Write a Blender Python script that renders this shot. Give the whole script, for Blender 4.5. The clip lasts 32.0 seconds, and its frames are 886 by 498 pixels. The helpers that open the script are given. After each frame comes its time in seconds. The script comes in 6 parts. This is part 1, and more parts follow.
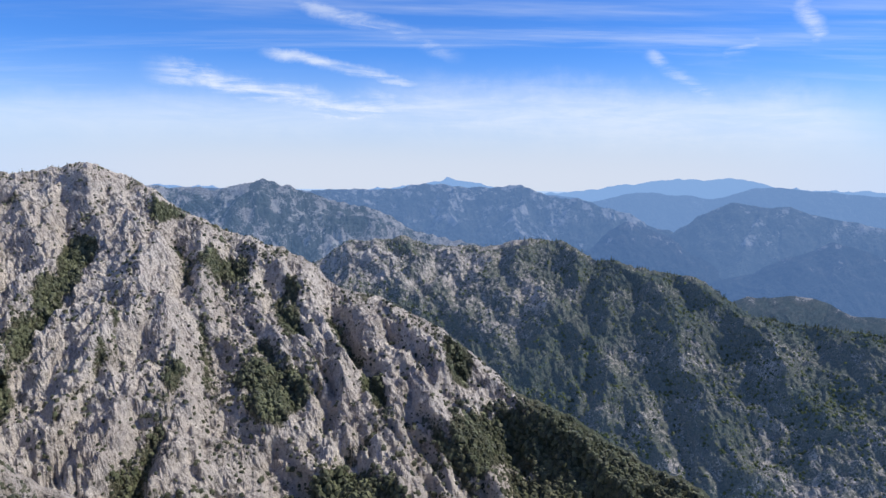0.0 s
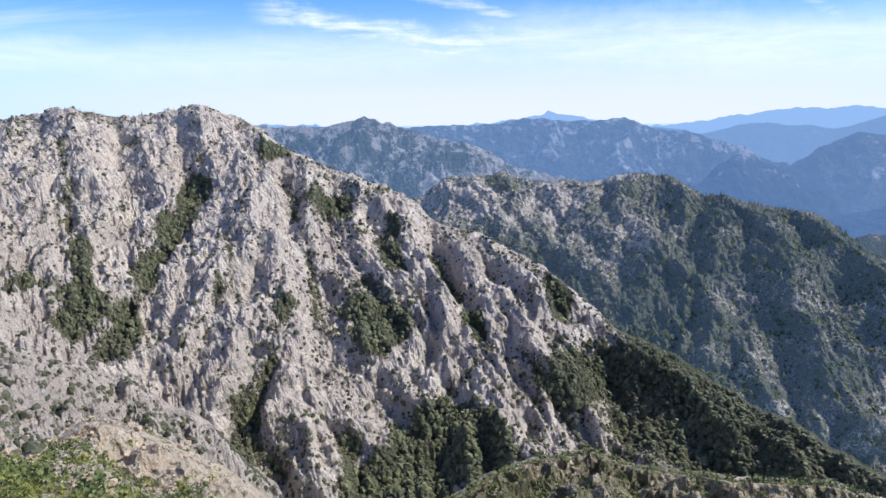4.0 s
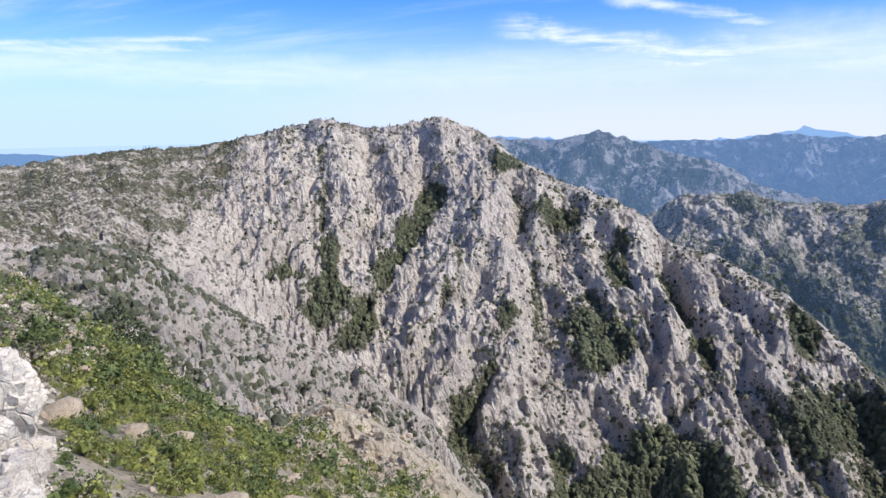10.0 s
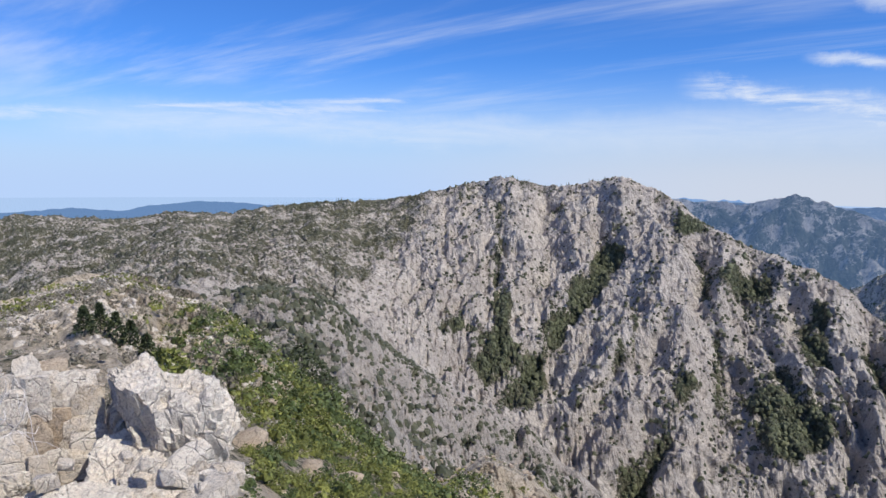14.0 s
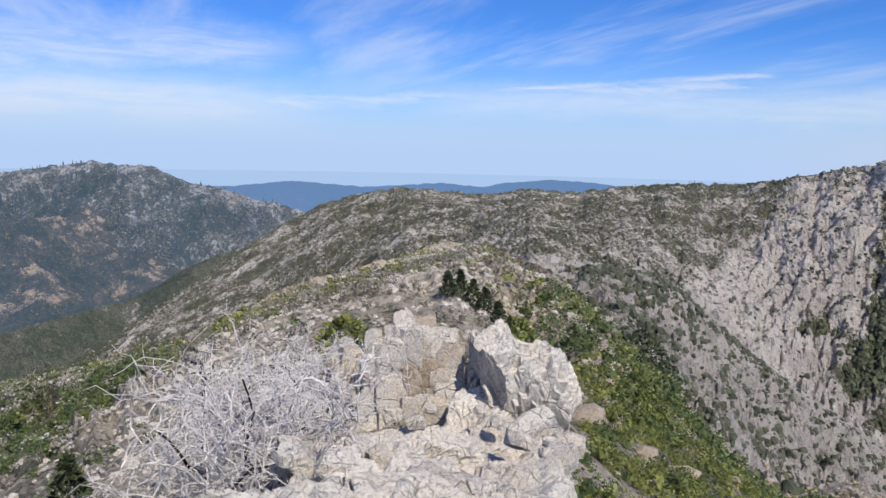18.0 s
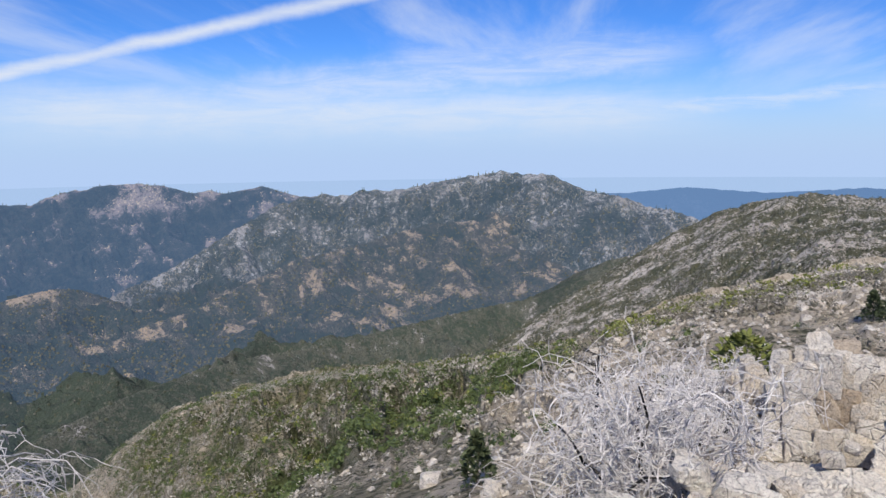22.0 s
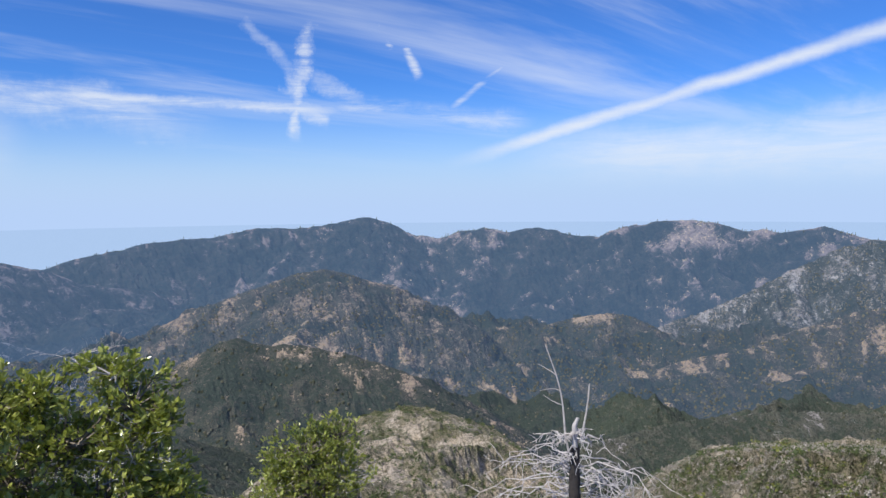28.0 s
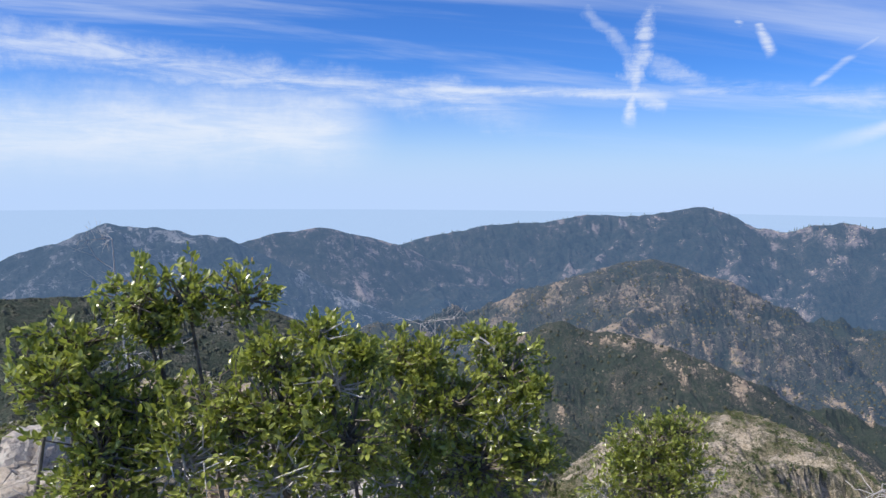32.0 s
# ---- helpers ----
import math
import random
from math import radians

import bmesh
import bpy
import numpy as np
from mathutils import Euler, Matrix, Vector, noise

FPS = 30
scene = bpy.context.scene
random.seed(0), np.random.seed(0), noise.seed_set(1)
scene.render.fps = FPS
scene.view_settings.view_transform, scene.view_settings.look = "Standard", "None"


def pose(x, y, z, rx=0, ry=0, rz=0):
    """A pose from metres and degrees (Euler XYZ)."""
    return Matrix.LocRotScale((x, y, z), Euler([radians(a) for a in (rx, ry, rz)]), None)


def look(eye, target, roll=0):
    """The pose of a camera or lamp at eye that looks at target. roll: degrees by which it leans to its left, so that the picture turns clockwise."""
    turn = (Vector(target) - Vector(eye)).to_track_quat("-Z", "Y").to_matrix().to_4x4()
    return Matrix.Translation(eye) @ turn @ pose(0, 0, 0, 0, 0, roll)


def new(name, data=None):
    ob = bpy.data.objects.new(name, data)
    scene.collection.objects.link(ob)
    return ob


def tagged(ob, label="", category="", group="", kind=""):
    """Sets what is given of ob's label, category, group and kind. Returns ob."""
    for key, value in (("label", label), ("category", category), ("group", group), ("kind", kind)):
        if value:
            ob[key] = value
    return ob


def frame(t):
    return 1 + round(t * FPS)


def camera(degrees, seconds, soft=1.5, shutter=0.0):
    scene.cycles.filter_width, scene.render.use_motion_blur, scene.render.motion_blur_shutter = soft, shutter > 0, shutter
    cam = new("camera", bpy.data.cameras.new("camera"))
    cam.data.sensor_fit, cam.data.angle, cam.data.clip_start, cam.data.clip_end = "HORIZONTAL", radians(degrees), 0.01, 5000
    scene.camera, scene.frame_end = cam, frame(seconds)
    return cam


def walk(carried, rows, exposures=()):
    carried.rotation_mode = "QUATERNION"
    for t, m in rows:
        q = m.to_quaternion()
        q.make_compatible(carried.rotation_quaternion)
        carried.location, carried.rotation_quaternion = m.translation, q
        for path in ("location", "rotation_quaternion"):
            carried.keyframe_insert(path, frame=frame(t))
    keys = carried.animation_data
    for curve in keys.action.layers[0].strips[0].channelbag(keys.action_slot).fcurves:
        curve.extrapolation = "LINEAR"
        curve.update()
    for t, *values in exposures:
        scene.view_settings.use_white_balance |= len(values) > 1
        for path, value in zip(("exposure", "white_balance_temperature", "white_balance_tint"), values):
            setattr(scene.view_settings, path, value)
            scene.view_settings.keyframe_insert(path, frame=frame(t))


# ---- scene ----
LENS = 63.16
# seconds, heading (degrees to the left of north), tilt, lean
TURN = [
    (0, -0.00, -6.59, 0.63), (0.5, 1.69, -6.83, 0.58), (1, 3.29, -7.65, 0.30), (1.5, 4.26, -8.03, 0.30),
    (2, 4.68, -8.78, 0.27), (2.5, 5.48, -9.30, 0.08), (3, 6.45, -9.89, -0.17), (3.5, 7.19, -10.72, -0.48),
    (5.5, 11.04, -14.16, -1.20), (6, 12.06, -14.80, -1.12), (6.5, 13.15, -15.41, -1.05), (7, 14.47, -15.65, -0.60),
    (7.5, 16.72, -15.08, -0.41), (8, 18.49, -14.60, -0.27), (8.5, 20.17, -13.50, -0.28), (9, 21.81, -12.61, -0.45),
    (9.5, 24.43, -11.95, -0.76), (10, 26.11, -10.45, -0.51), (10.5, 27.10, -9.77, -0.39), (11, 27.72, -9.09, 0.22),
    (11.5, 27.60, -8.61, -0.04), (12, 30.22, -8.18, 0.21), (12.5, 32.73, -7.28, 0.51), (13, 34.51, -6.60, 0.64),
    (13.5, 37.06, -6.02, 0.66), (14, 40.00, -5.92, 0.62), (14.5, 43.06, -5.86, 0.43), (15, 47.38, -6.30, 0.22),
    (15.5, 51.35, -6.46, 0.21), (17.5, 64.20, -7.74, 1.47), (18, 67.08, -7.88, 1.24), (18.5, 70.23, -8.12, 0.82),
    (19, 73.94, -8.28, 0.45), (19.5, 76.22, -8.44, 0.44), (20, 80.54, -8.42, 0.46), (20.5, 84.62, -8.39, 0.50),
    (21, 89.09, -8.08, 0.13), (21.5, 92.93, -7.72, -0.53), (22, 97.73, -7.46, -0.78), (22.5, 102.00, -6.84, -1.30),
    (23, 105.45, -6.27, -1.13), (23.5, 108.47, -6.00, -0.54), (24, 111.68, -5.77, -0.60), (24.5, 114.85, -5.60, -0.66),
    (26.5, 125.48, -5.14, 0.11), (27, 130.68, -4.84, -0.14), (27.5, 135.56, -4.47, -0.41), (28, 139.63, -4.02, -0.54),
    (28.5, 142.72, -3.73, -0.03), (29, 145.86, -3.55, 0.31), (29.5, 149.17, -3.97, 0.33), (30, 152.46, -4.25, 0.17),
    (30.5, 155.09, -4.31, 0.15), (31, 158.18, -4.59, 0.06), (31.5, 161.66, -4.87, 0.12), (32, 165.39, -5.02, 0.45),
]

# held at arm's length and turned on the spot, a little above the summit rock
ARM, EYE = 0.4, 1.6
cam = camera(LENS, 32.0)
walk(cam, [(t, pose(-ARM * math.sin(radians(h)), ARM * math.cos(radians(h)), EYE, 90 + p, 0, h) @ pose(0, 0, 0, 0, 0, r)) for t, h, p, r in TURN],
     [(0, 0.06), (1, 0.1), (2, 0.25), (3.5, 0.34), (5.5, 0.6), (7, 0.64), (9, 0.56), (10, 0.34), (11, 0.1), (12, 0.05), (13, 0.03), (14, -0.06), (15, -0.1), (18, -0.12), (24, -0.14), (32, -0.02)])

# ---- light ----
SUN_BEARING, SUN_HEIGHT = -86, 49          # degrees to the left of north, degrees above the horizon


def way_to(bearing, height):
    b, h = radians(bearing), radians(height)
    return Vector((-math.sin(b) * math.cos(h), math.cos(b) * math.cos(h), math.sin(h)))


sun = new("sun", bpy.data.lights.new("sun", "SUN"))
sun.data.energy, sun.data.angle, sun.data.color = 5.0, radians(0.53), (1.0, 0.95, 0.87)
sun.matrix_world = look(way_to(SUN_BEARING, SUN_HEIGHT) * 100, (0, 0, 0))


class Nodes:
    """Short hand for a node tree."""

    def __init__(self, tree):
        self.tree = tree
        tree.nodes.clear()

    def put(self, kind, **inputs):
        n = self.tree.nodes.new(kind)
        for key, value in inputs.items():
            if key in ("operation", "blend_type", "data_type", "noise_dimensions", "attribute_name", "sky_type", "feature", "interpolation_type", "distance"):
                if key == "operation":
                    n.operation = value
                elif key == "blend_type":
                    n.blend_type = value
                elif key == "data_type":
                    n.data_type = value
                elif key == "attribute_name":
                    n.attribute_name = value
                elif key == "sky_type":
                    n.sky_type = value
                elif key == "feature":
                    n.feature = value
                elif key == "interpolation_type":
                    n.interpolation_type = value
                continue
            slot = n.inputs[int(key[1:])] if key[0] == "i" and key[1:].isdigit() else n.inputs[key.replace("_", " ")]
            if isinstance(value, bpy.types.NodeSocket):
                self.tree.links.new(value, slot)
            else:
                slot.default_value = value
        return n

    def math(self, op, a, b=0.0, c=0.0):
        return self.put("ShaderNodeMath", operation=op, i0=a, i1=b, i2=c).outputs[0]

    def vec(self, op, a, b=(0, 0, 0)):
        n = self.put("ShaderNodeVectorMath", operation=op, i0=a, i1=b)
        return n.outputs["Value"] if op in ("DOT_PRODUCT", "LENGTH") else n.outputs[0]

    def step(self, x, lo, hi, to_lo=0.0, to_hi=1.0):
        n = self.put("ShaderNodeMapRange", interpolation_type="SMOOTHSTEP", i0=x, i1=lo, i2=hi, i3=to_lo, i4=to_hi)
        n.clamp = True
        return n.outputs[0]

    def noise(self, at, scale, detail=4.0, rough=0.55, warp=0.0):
        return self.put("ShaderNodeTexNoise", Vector=at, Scale=scale, Detail=detail, Roughness=rough, Distortion=warp).outputs[0]

    def mix(self, f, a, b, how="MIX"):
        n = self.put("ShaderNodeMix", data_type="RGBA", blend_type=how)
        for i, v in ((0, f), (6, a), (7, b)):
            if isinstance(v, bpy.types.NodeSocket):
                self.tree.links.new(v, n.inputs[i])
            else:
                n.inputs[i].default_value = (*v, 1) if isinstance(v, tuple) and len(v) == 3 else v
        return n.outputs[2]


world = bpy.data.worlds.new("sky")
scene.world = world
world.use_nodes = True
w = Nodes(world.node_tree)
sky = w.put("ShaderNodeTexSky", sky_type="NISHITA")
sky.sun_disc, sky.sun_elevation, sky.sun_rotation = False, radians(SUN_HEIGHT), radians(-SUN_BEARING)
sky.altitude, sky.air_density, sky.dust_density, sky.ozone_density = 1500, 1.0, 0.6, 3.0
ray = w.vec("NORMALIZE", w.put("ShaderNodeTexCoord").outputs["Generated"])
split = w.put("ShaderNodeSeparateXYZ", i0=ray)
rise = split.outputs[2]
# high cirrus: streaks on a flat layer far overhead
flat = w.put("ShaderNodeCombineXYZ", i0=w.math("DIVIDE", split.outputs[0], w.math("MAXIMUM", w.math("ADD", rise, 0.08), 0.05)),
             i1=w.math("DIVIDE", split.outputs[1], w.math("MAXIMUM", w.math("ADD", rise, 0.08), 0.05)), i2=0.0).outputs[0]


def cirrus(turn, along, across, shift, lo, hi):
    m = w.put("ShaderNodeMapping", Vector=flat, Location=(shift, 0.7 * shift, 0), Rotation=(0, 0, radians(turn)), Scale=(along, across, 1))
    return w.step(w.noise(m.outputs[0], 1.0, 7.0, 0.6, 0.35), lo, hi)


veil = w.math("MULTIPLY", cirrus(20, 0.22, 0.9, 3.1, 0.47, 0.72), w.step(rise, 0.02, 0.16))
wisps = w.math("MULTIPLY", cirrus(35, 0.3, 2.6, 8.4, 0.52, 0.78), w.step(rise, 0.06, 0.25))
cloud = w.math("MAXIMUM", w.math("MULTIPLY", veil, 0.52), w.math("MULTIPLY", wisps, 0.14))


def streak(start, end, width, strength, ragged, solid=0.0):
    """A drawn-out cloud or vapour trail between two directions (bearing, height)."""
    a, b = way_to(*start), way_to(*end)
    side = a.cross(b).normalized()
    along = (b - a).normalized()
    wobble = w.math("MULTIPLY", w.math("SUBTRACT", w.noise(ray, 11.0, 6.0, 0.68), 0.5), ragged * 1.8)
    off = w.math("ABSOLUTE", w.math("ADD", w.vec("DOT_PRODUCT", ray, tuple(side)), wobble))
    run = w.vec("DOT_PRODUCT", ray, tuple(along))
    lo, hi = a.dot(along), b.dot(along)
    soft = 0.12 * (hi - lo)
    ends = w.math("MULTIPLY", w.step(run, lo - soft, lo + soft), w.step(run, hi - soft, hi + soft, 1.0, 0.0))
    front = w.step(w.vec("DOT_PRODUCT", ray, tuple((a + b).normalized())), 0.2, 0.4)
    drawn = w.put("ShaderNodeMapping", Vector=ray, Scale=(5, 5, 34)).outputs[0]
    body = w.math("MULTIPLY", w.step(off, 0.0, width * 1.25, 1.0, 0.0), w.step(w.noise(drawn, 1.6, 7.0, 0.68, 0.5), 0.3, 0.66, solid, 1.0))
    return w.math("MULTIPLY", w.math("MULTIPLY", w.math("MULTIPLY", body, ends), front), strength)


STREAKS_NORTH = [
    ((34.0, 3.0), (-7.0, 3.8), 0.035, 0.4, 0.02, 0.6),
    ((4.0, 4.4), (-30.0, 3.0), 0.05, 0.6, 0.03, 0.55),
    ((68.0, 3.8), (30.0, 3.2), 0.028, 0.5, 0.02, 0.5),
    ((20.9, 6.4), (3.8, 3.8), 0.02, 0.85, 0.03),
    ((6.0, 4.9), (-9.4, 3.1), 0.022, 0.6, 0.03),
    ((13.3, 8.3), (2.1, 6.2), 0.008, 0.7, 0.015),
    ((11.5, 12.1), (-0.5, 8.8), 0.014, 0.5, 0.02),
    ((-15.5, 8.3), (-20.4, 5.1), 0.01, 0.7, 0.012),
    ((-25.4, 11.6), (-27.0, 8.9), 0.014, 0.6, 0.01),
    ((-20.7, 7.9), (-23.2, 9.1), 0.01, 0.5, 0.01),
    ((86.4, 2.7), (43.1, 4.9), 0.014, 0.6, 0.015),
    ((65.8, 4.3), (39.2, 2.7), 0.02, 0.45, 0.02),
    ((65.8, 4.4), (42.7, 5.7), 0.005, 0.7, 0.006),
]
STREAKS_WEST = [
    ((130.0, 3.2), (80.0, 2.6), 0.045, 0.75, 0.02, 0.55),
    ((120.0, 3.6), (80.0, 7.4), 0.035, 0.6, 0.03, 0.4),
    ((101.0, 6.8), (83.0, 7.8), 0.035, 0.5, 0.03, 0.45),
    ((135.9, 3.5), (98.0, 13.1), 0.012, 0.9, 0.008, 0.75),
    ((150.0, 13.5), (150.8, 8.0), 0.017, 0.75, 0.06, 0.2),
    ((150.5, 9.6), (151.2, 4.8), 0.009, 0.8, 0.025, 0.3),
    ((150.9, 7.2), (148.4, 6.3), 0.012, 0.65, 0.03, 0.2),
    ((155.0, 13.4), (151.0, 9.4), 0.009, 0.35, 0.03, 0.3),
    ((170.8, 7.3), (148.1, 6.9), 0.010, 0.8, 0.012, 0.4),
    ((148.1, 7.1), (133.5, 5.9), 0.016, 0.5, 0.02),
    ((149.6, 9.4), (145.0, 6.4), 0.013, 0.45, 0.04, 0.15),
    ((144.5, 13.4), (143.6, 11.4), 0.006, 0.7, 0.01),
    ((142.5, 11.6), (141.5, 9.3), 0.008, 0.8, 0.012),
    ((138.8, 7.1), (133.9, 10.8), 0.005, 0.5, 0.006),
    ((200.0, 9.5), (160.0, 5.9), 0.03, 0.7, 0.04, 0.25),
    ((200.0, 2.5), (172.0, 4.4), 0.075, 0.85, 0.05, 0.6),
    ((105.1, 2.9), (83.8, 3.2), 0.035, 0.6, 0.03),
    ((128.2, 3.6), (97.8, 2.5), 0.035, 0.6, 0.03),
    ((106.4, 5.3), (80.5, 7.2), 0.02, 0.5, 0.03),
]

for args in STREAKS_NORTH + STREAKS_WEST:
    cloud = w.math("MAXIMUM", cloud, streak(*args))
low = w.step(rise, -0.02, 0.16, 1.0, 0.0)
blue = w.mix(1.0, sky.outputs[0], (0.44, 0.90, 1.66), "MULTIPLY")
north = w.step(split.outputs[1], 0.68, 1.0)
pale = w.mix(w.math("MULTIPLY", low, 0.8), blue, w.mix(north, (6.4, 8.2, 10.5), (7.0, 7.9, 9.6)))
hue = w.mix(cloud, pale, (9.2, 9.8, 10.8))
rim = w.mix(north, (5.5, 7.4, 10.8), (7.0, 7.7, 9.1))
hue = w.mix(w.step(rise, -0.025, 0.075, 1.0, 0.0), hue, rim)
back = w.put("ShaderNodeBackground", i0=hue, i1=0.092)
w.tree.links.new(back.outputs[0], w.put("ShaderNodeOutputWorld").inputs[0])


# ---- materials ----
def surface(name, build, rough=0.85, bump=None, spec=0.25):
    """A material; build(n, at) gives its colour from the place in metres, and may give the height for the relief."""
    mat = bpy.data.materials.new(name)
    mat.use_nodes = True
    n = Nodes(mat.node_tree)
    at = n.put("ShaderNodeTexCoord").outputs["Object"]
    colour, height = build(n, at)
    p = n.put("ShaderNodeBsdfPrincipled", Roughness=rough)
    p.inputs["Specular IOR Level"].default_value = spec
    n.tree.links.new(colour, p.inputs["Base Color"])
    if bump and height is not None:
        b = n.put("ShaderNodeBump", Strength=bump[0], Distance=bump[1], Height=height)
        n.tree.links.new(b.outputs[0], p.inputs["Normal"])
    out = n.put("ShaderNodeOutputMaterial")
    n.tree.links.new(p.outputs[0], out.inputs[0])
    return mat


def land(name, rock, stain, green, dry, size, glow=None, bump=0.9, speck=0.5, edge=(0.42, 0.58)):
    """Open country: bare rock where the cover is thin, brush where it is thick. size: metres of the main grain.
    glow: colour and share of painted haze, emitted by the surface itself, on middle and far land."""

    def build(n, at):
        cover = n.put("ShaderNodeAttribute", attribute_name="cover").outputs["Fac"]
        big = n.noise(at, 0.12 / size, 5.0, 0.6, 0.3)
        mid = n.noise(at, 0.9 / size, 7.0, 0.7, 0.5)
        fine = n.noise(at, 3.5 / size, 6.0, 0.75, 0.3)
        stone = n.mix(n.step(big, 0.38, 0.62), rock, stain)
        stone = n.mix(n.step(mid, 0.5, 0.66, 0.0, 0.85), stone, tuple(0.4 * c for c in stain))
        stone = n.mix(n.step(fine, 0.53, 0.68, 0.0, 0.75), stone, tuple(min(0.8, 1.45 * c) for c in rock))
        stone = n.mix(n.step(fine, 0.32, 0.46, 0.8, 0.0), stone, tuple(0.3 * c for c in stain))
        brush = n.mix(n.step(n.math("ADD", mid, n.math("MULTIPLY", n.math("SUBTRACT", 0.72, cover), 0.45)), 0.4, 0.6), green, dry)
        brush = n.mix(n.step(fine, 0.46, 0.62, 0.0, 0.85), brush, tuple(0.4 * c for c in green))
        edgy = n.math("ADD", cover, n.math("MULTIPLY", n.math("SUBTRACT", n.math("ADD", n.math("MULTIPLY", mid, 0.5), n.math("MULTIPLY", fine, 0.5)), 0.5), speck * 3.2))
        colour = n.mix(n.step(edgy, *edge), stone, brush)
        return colour, n.math("ADD", n.math("MULTIPLY", mid, 1.0), n.math("MULTIPLY", fine, 0.6))

    mat = surface(name, build, 0.92, (bump, size * 0.8), 0.15)
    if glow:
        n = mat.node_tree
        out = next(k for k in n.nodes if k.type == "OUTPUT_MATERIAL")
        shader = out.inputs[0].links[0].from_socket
        # haze as the surface's own emission, mixed over its colour
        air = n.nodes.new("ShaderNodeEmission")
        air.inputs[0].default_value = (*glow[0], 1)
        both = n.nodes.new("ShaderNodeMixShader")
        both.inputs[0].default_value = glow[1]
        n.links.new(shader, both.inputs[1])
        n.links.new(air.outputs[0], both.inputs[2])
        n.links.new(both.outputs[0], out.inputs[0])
    return mat


def leafy(name, dark, light, grain=1.0, rough=0.6, spec=0.3, through_leaf=None):
    """Leaves of many tones; through_leaf: the colour of the light that shines through them."""

    def build(n, at):
        each = n.put("ShaderNodeNewGeometry").outputs["Random Per Island"]
        c = n.mix(each, dark, light)
        c = n.mix(n.step(n.noise(at, grain, 4.0, 0.65), 0.4, 0.7, 0.0, 0.7), c, tuple(0.5 * k for k in dark))
        return c, None

    mat = surface(name, build, rough, None, spec)
    if through_leaf:
        n = mat.node_tree
        out = next(k for k in n.nodes if k.type == "OUTPUT_MATERIAL")
        shader = out.inputs[0].links[0].from_socket
        glow = n.nodes.new("ShaderNodeBsdfTranslucent")
        glow.inputs[0].default_value = (*through_leaf, 1)
        both = n.nodes.new("ShaderNodeMixShader")
        both.inputs[0].default_value = 0.28
        n.links.new(shader, both.inputs[1])
        n.links.new(glow.outputs[0], both.inputs[2])
        n.links.new(both.outputs[0], out.inputs[0])
    return mat


granite = land("granite_slope", (0.58, 0.52, 0.455), (0.46, 0.405, 0.355), (0.08, 0.09, 0.052), (0.14, 0.132, 0.085), 9.0)
spur_rock = land("broken_granite", (0.44, 0.392, 0.345), (0.335, 0.298, 0.26), (0.08, 0.095, 0.048), (0.15, 0.145, 0.09), 3.6, speck=0.7)
near_land = land("dry_slope", (0.54, 0.46, 0.36), (0.47, 0.39, 0.29), (0.08, 0.09, 0.035), (0.26, 0.23, 0.16), 1.7, speck=0.7)
dark_land = land("brushy_ridge", (0.47, 0.43, 0.39), (0.38, 0.34, 0.31), (0.075, 0.095, 0.07), (0.155, 0.15, 0.115), 10.0, speck=0.7)
HAZE_GLOW = (0.15, 0.27, 0.50)                   # haze painted as emission onto middle and far ridges
far_brush = land("hazed_brush_and_grey_towers", (0.50, 0.45, 0.395), (0.40, 0.355, 0.31), (0.07, 0.09, 0.062), (0.15, 0.148, 0.105), 10.0, (HAZE_GLOW, 0.1), speck=0.8)
burnt_land = land("burnt_brush", (0.50, 0.48, 0.45), (0.36, 0.33, 0.30), (0.046, 0.062, 0.046), (0.10, 0.105, 0.083), 13.0, (HAZE_GLOW, 0.2), speck=1.0)
orange_land = land("hazed_brush_and_tan_rock", (0.44, 0.34, 0.235), (0.33, 0.26, 0.19), (0.052, 0.066, 0.048), (0.115, 0.105, 0.08), 12.0, (HAZE_GLOW, 0.19), speck=1.0)
tan_land = land("hazed_brush_and_tan_edge", (0.42, 0.32, 0.23), (0.34, 0.27, 0.20), (0.05, 0.064, 0.042), (0.11, 0.105, 0.075), 7.0, (HAZE_GLOW, 0.06), speck=0.9)
hazed = land("hazy_granite", (0.42, 0.40, 0.38), (0.30, 0.28, 0.27), (0.03, 0.045, 0.04), (0.07, 0.08, 0.07), 18.0, (HAZE_GLOW, 0.38), speck=0.7)
hazed_brush = land("hazy_brush", (0.36, 0.29, 0.26), (0.26, 0.21, 0.19), (0.028, 0.042, 0.038), (0.07, 0.075, 0.06), 14.0, (HAZE_GLOW, 0.36), speck=0.7)
shade_brush = land("shaded_brush", (0.42, 0.38, 0.34), (0.34, 0.31, 0.28), (0.05, 0.066, 0.052), (0.10, 0.10, 0.08), 10.0, (HAZE_GLOW, 0.2), speck=0.7)
# the blue of these far ridges is mostly haze that they emit themselves
blue_near = land("blue_hazed_forest", (0.40, 0.38, 0.36), (0.3, 0.29, 0.28), (0.03, 0.045, 0.045), (0.08, 0.085, 0.075), 22.0, ((0.13, 0.255, 0.54), 0.56))
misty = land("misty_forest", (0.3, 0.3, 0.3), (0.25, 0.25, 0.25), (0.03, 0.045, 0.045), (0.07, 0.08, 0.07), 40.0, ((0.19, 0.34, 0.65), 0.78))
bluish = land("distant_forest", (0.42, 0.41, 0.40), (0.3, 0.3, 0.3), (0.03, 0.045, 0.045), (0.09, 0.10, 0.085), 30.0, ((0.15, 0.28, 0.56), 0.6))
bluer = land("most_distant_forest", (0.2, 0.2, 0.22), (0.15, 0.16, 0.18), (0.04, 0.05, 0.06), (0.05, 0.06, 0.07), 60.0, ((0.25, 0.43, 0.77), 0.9))
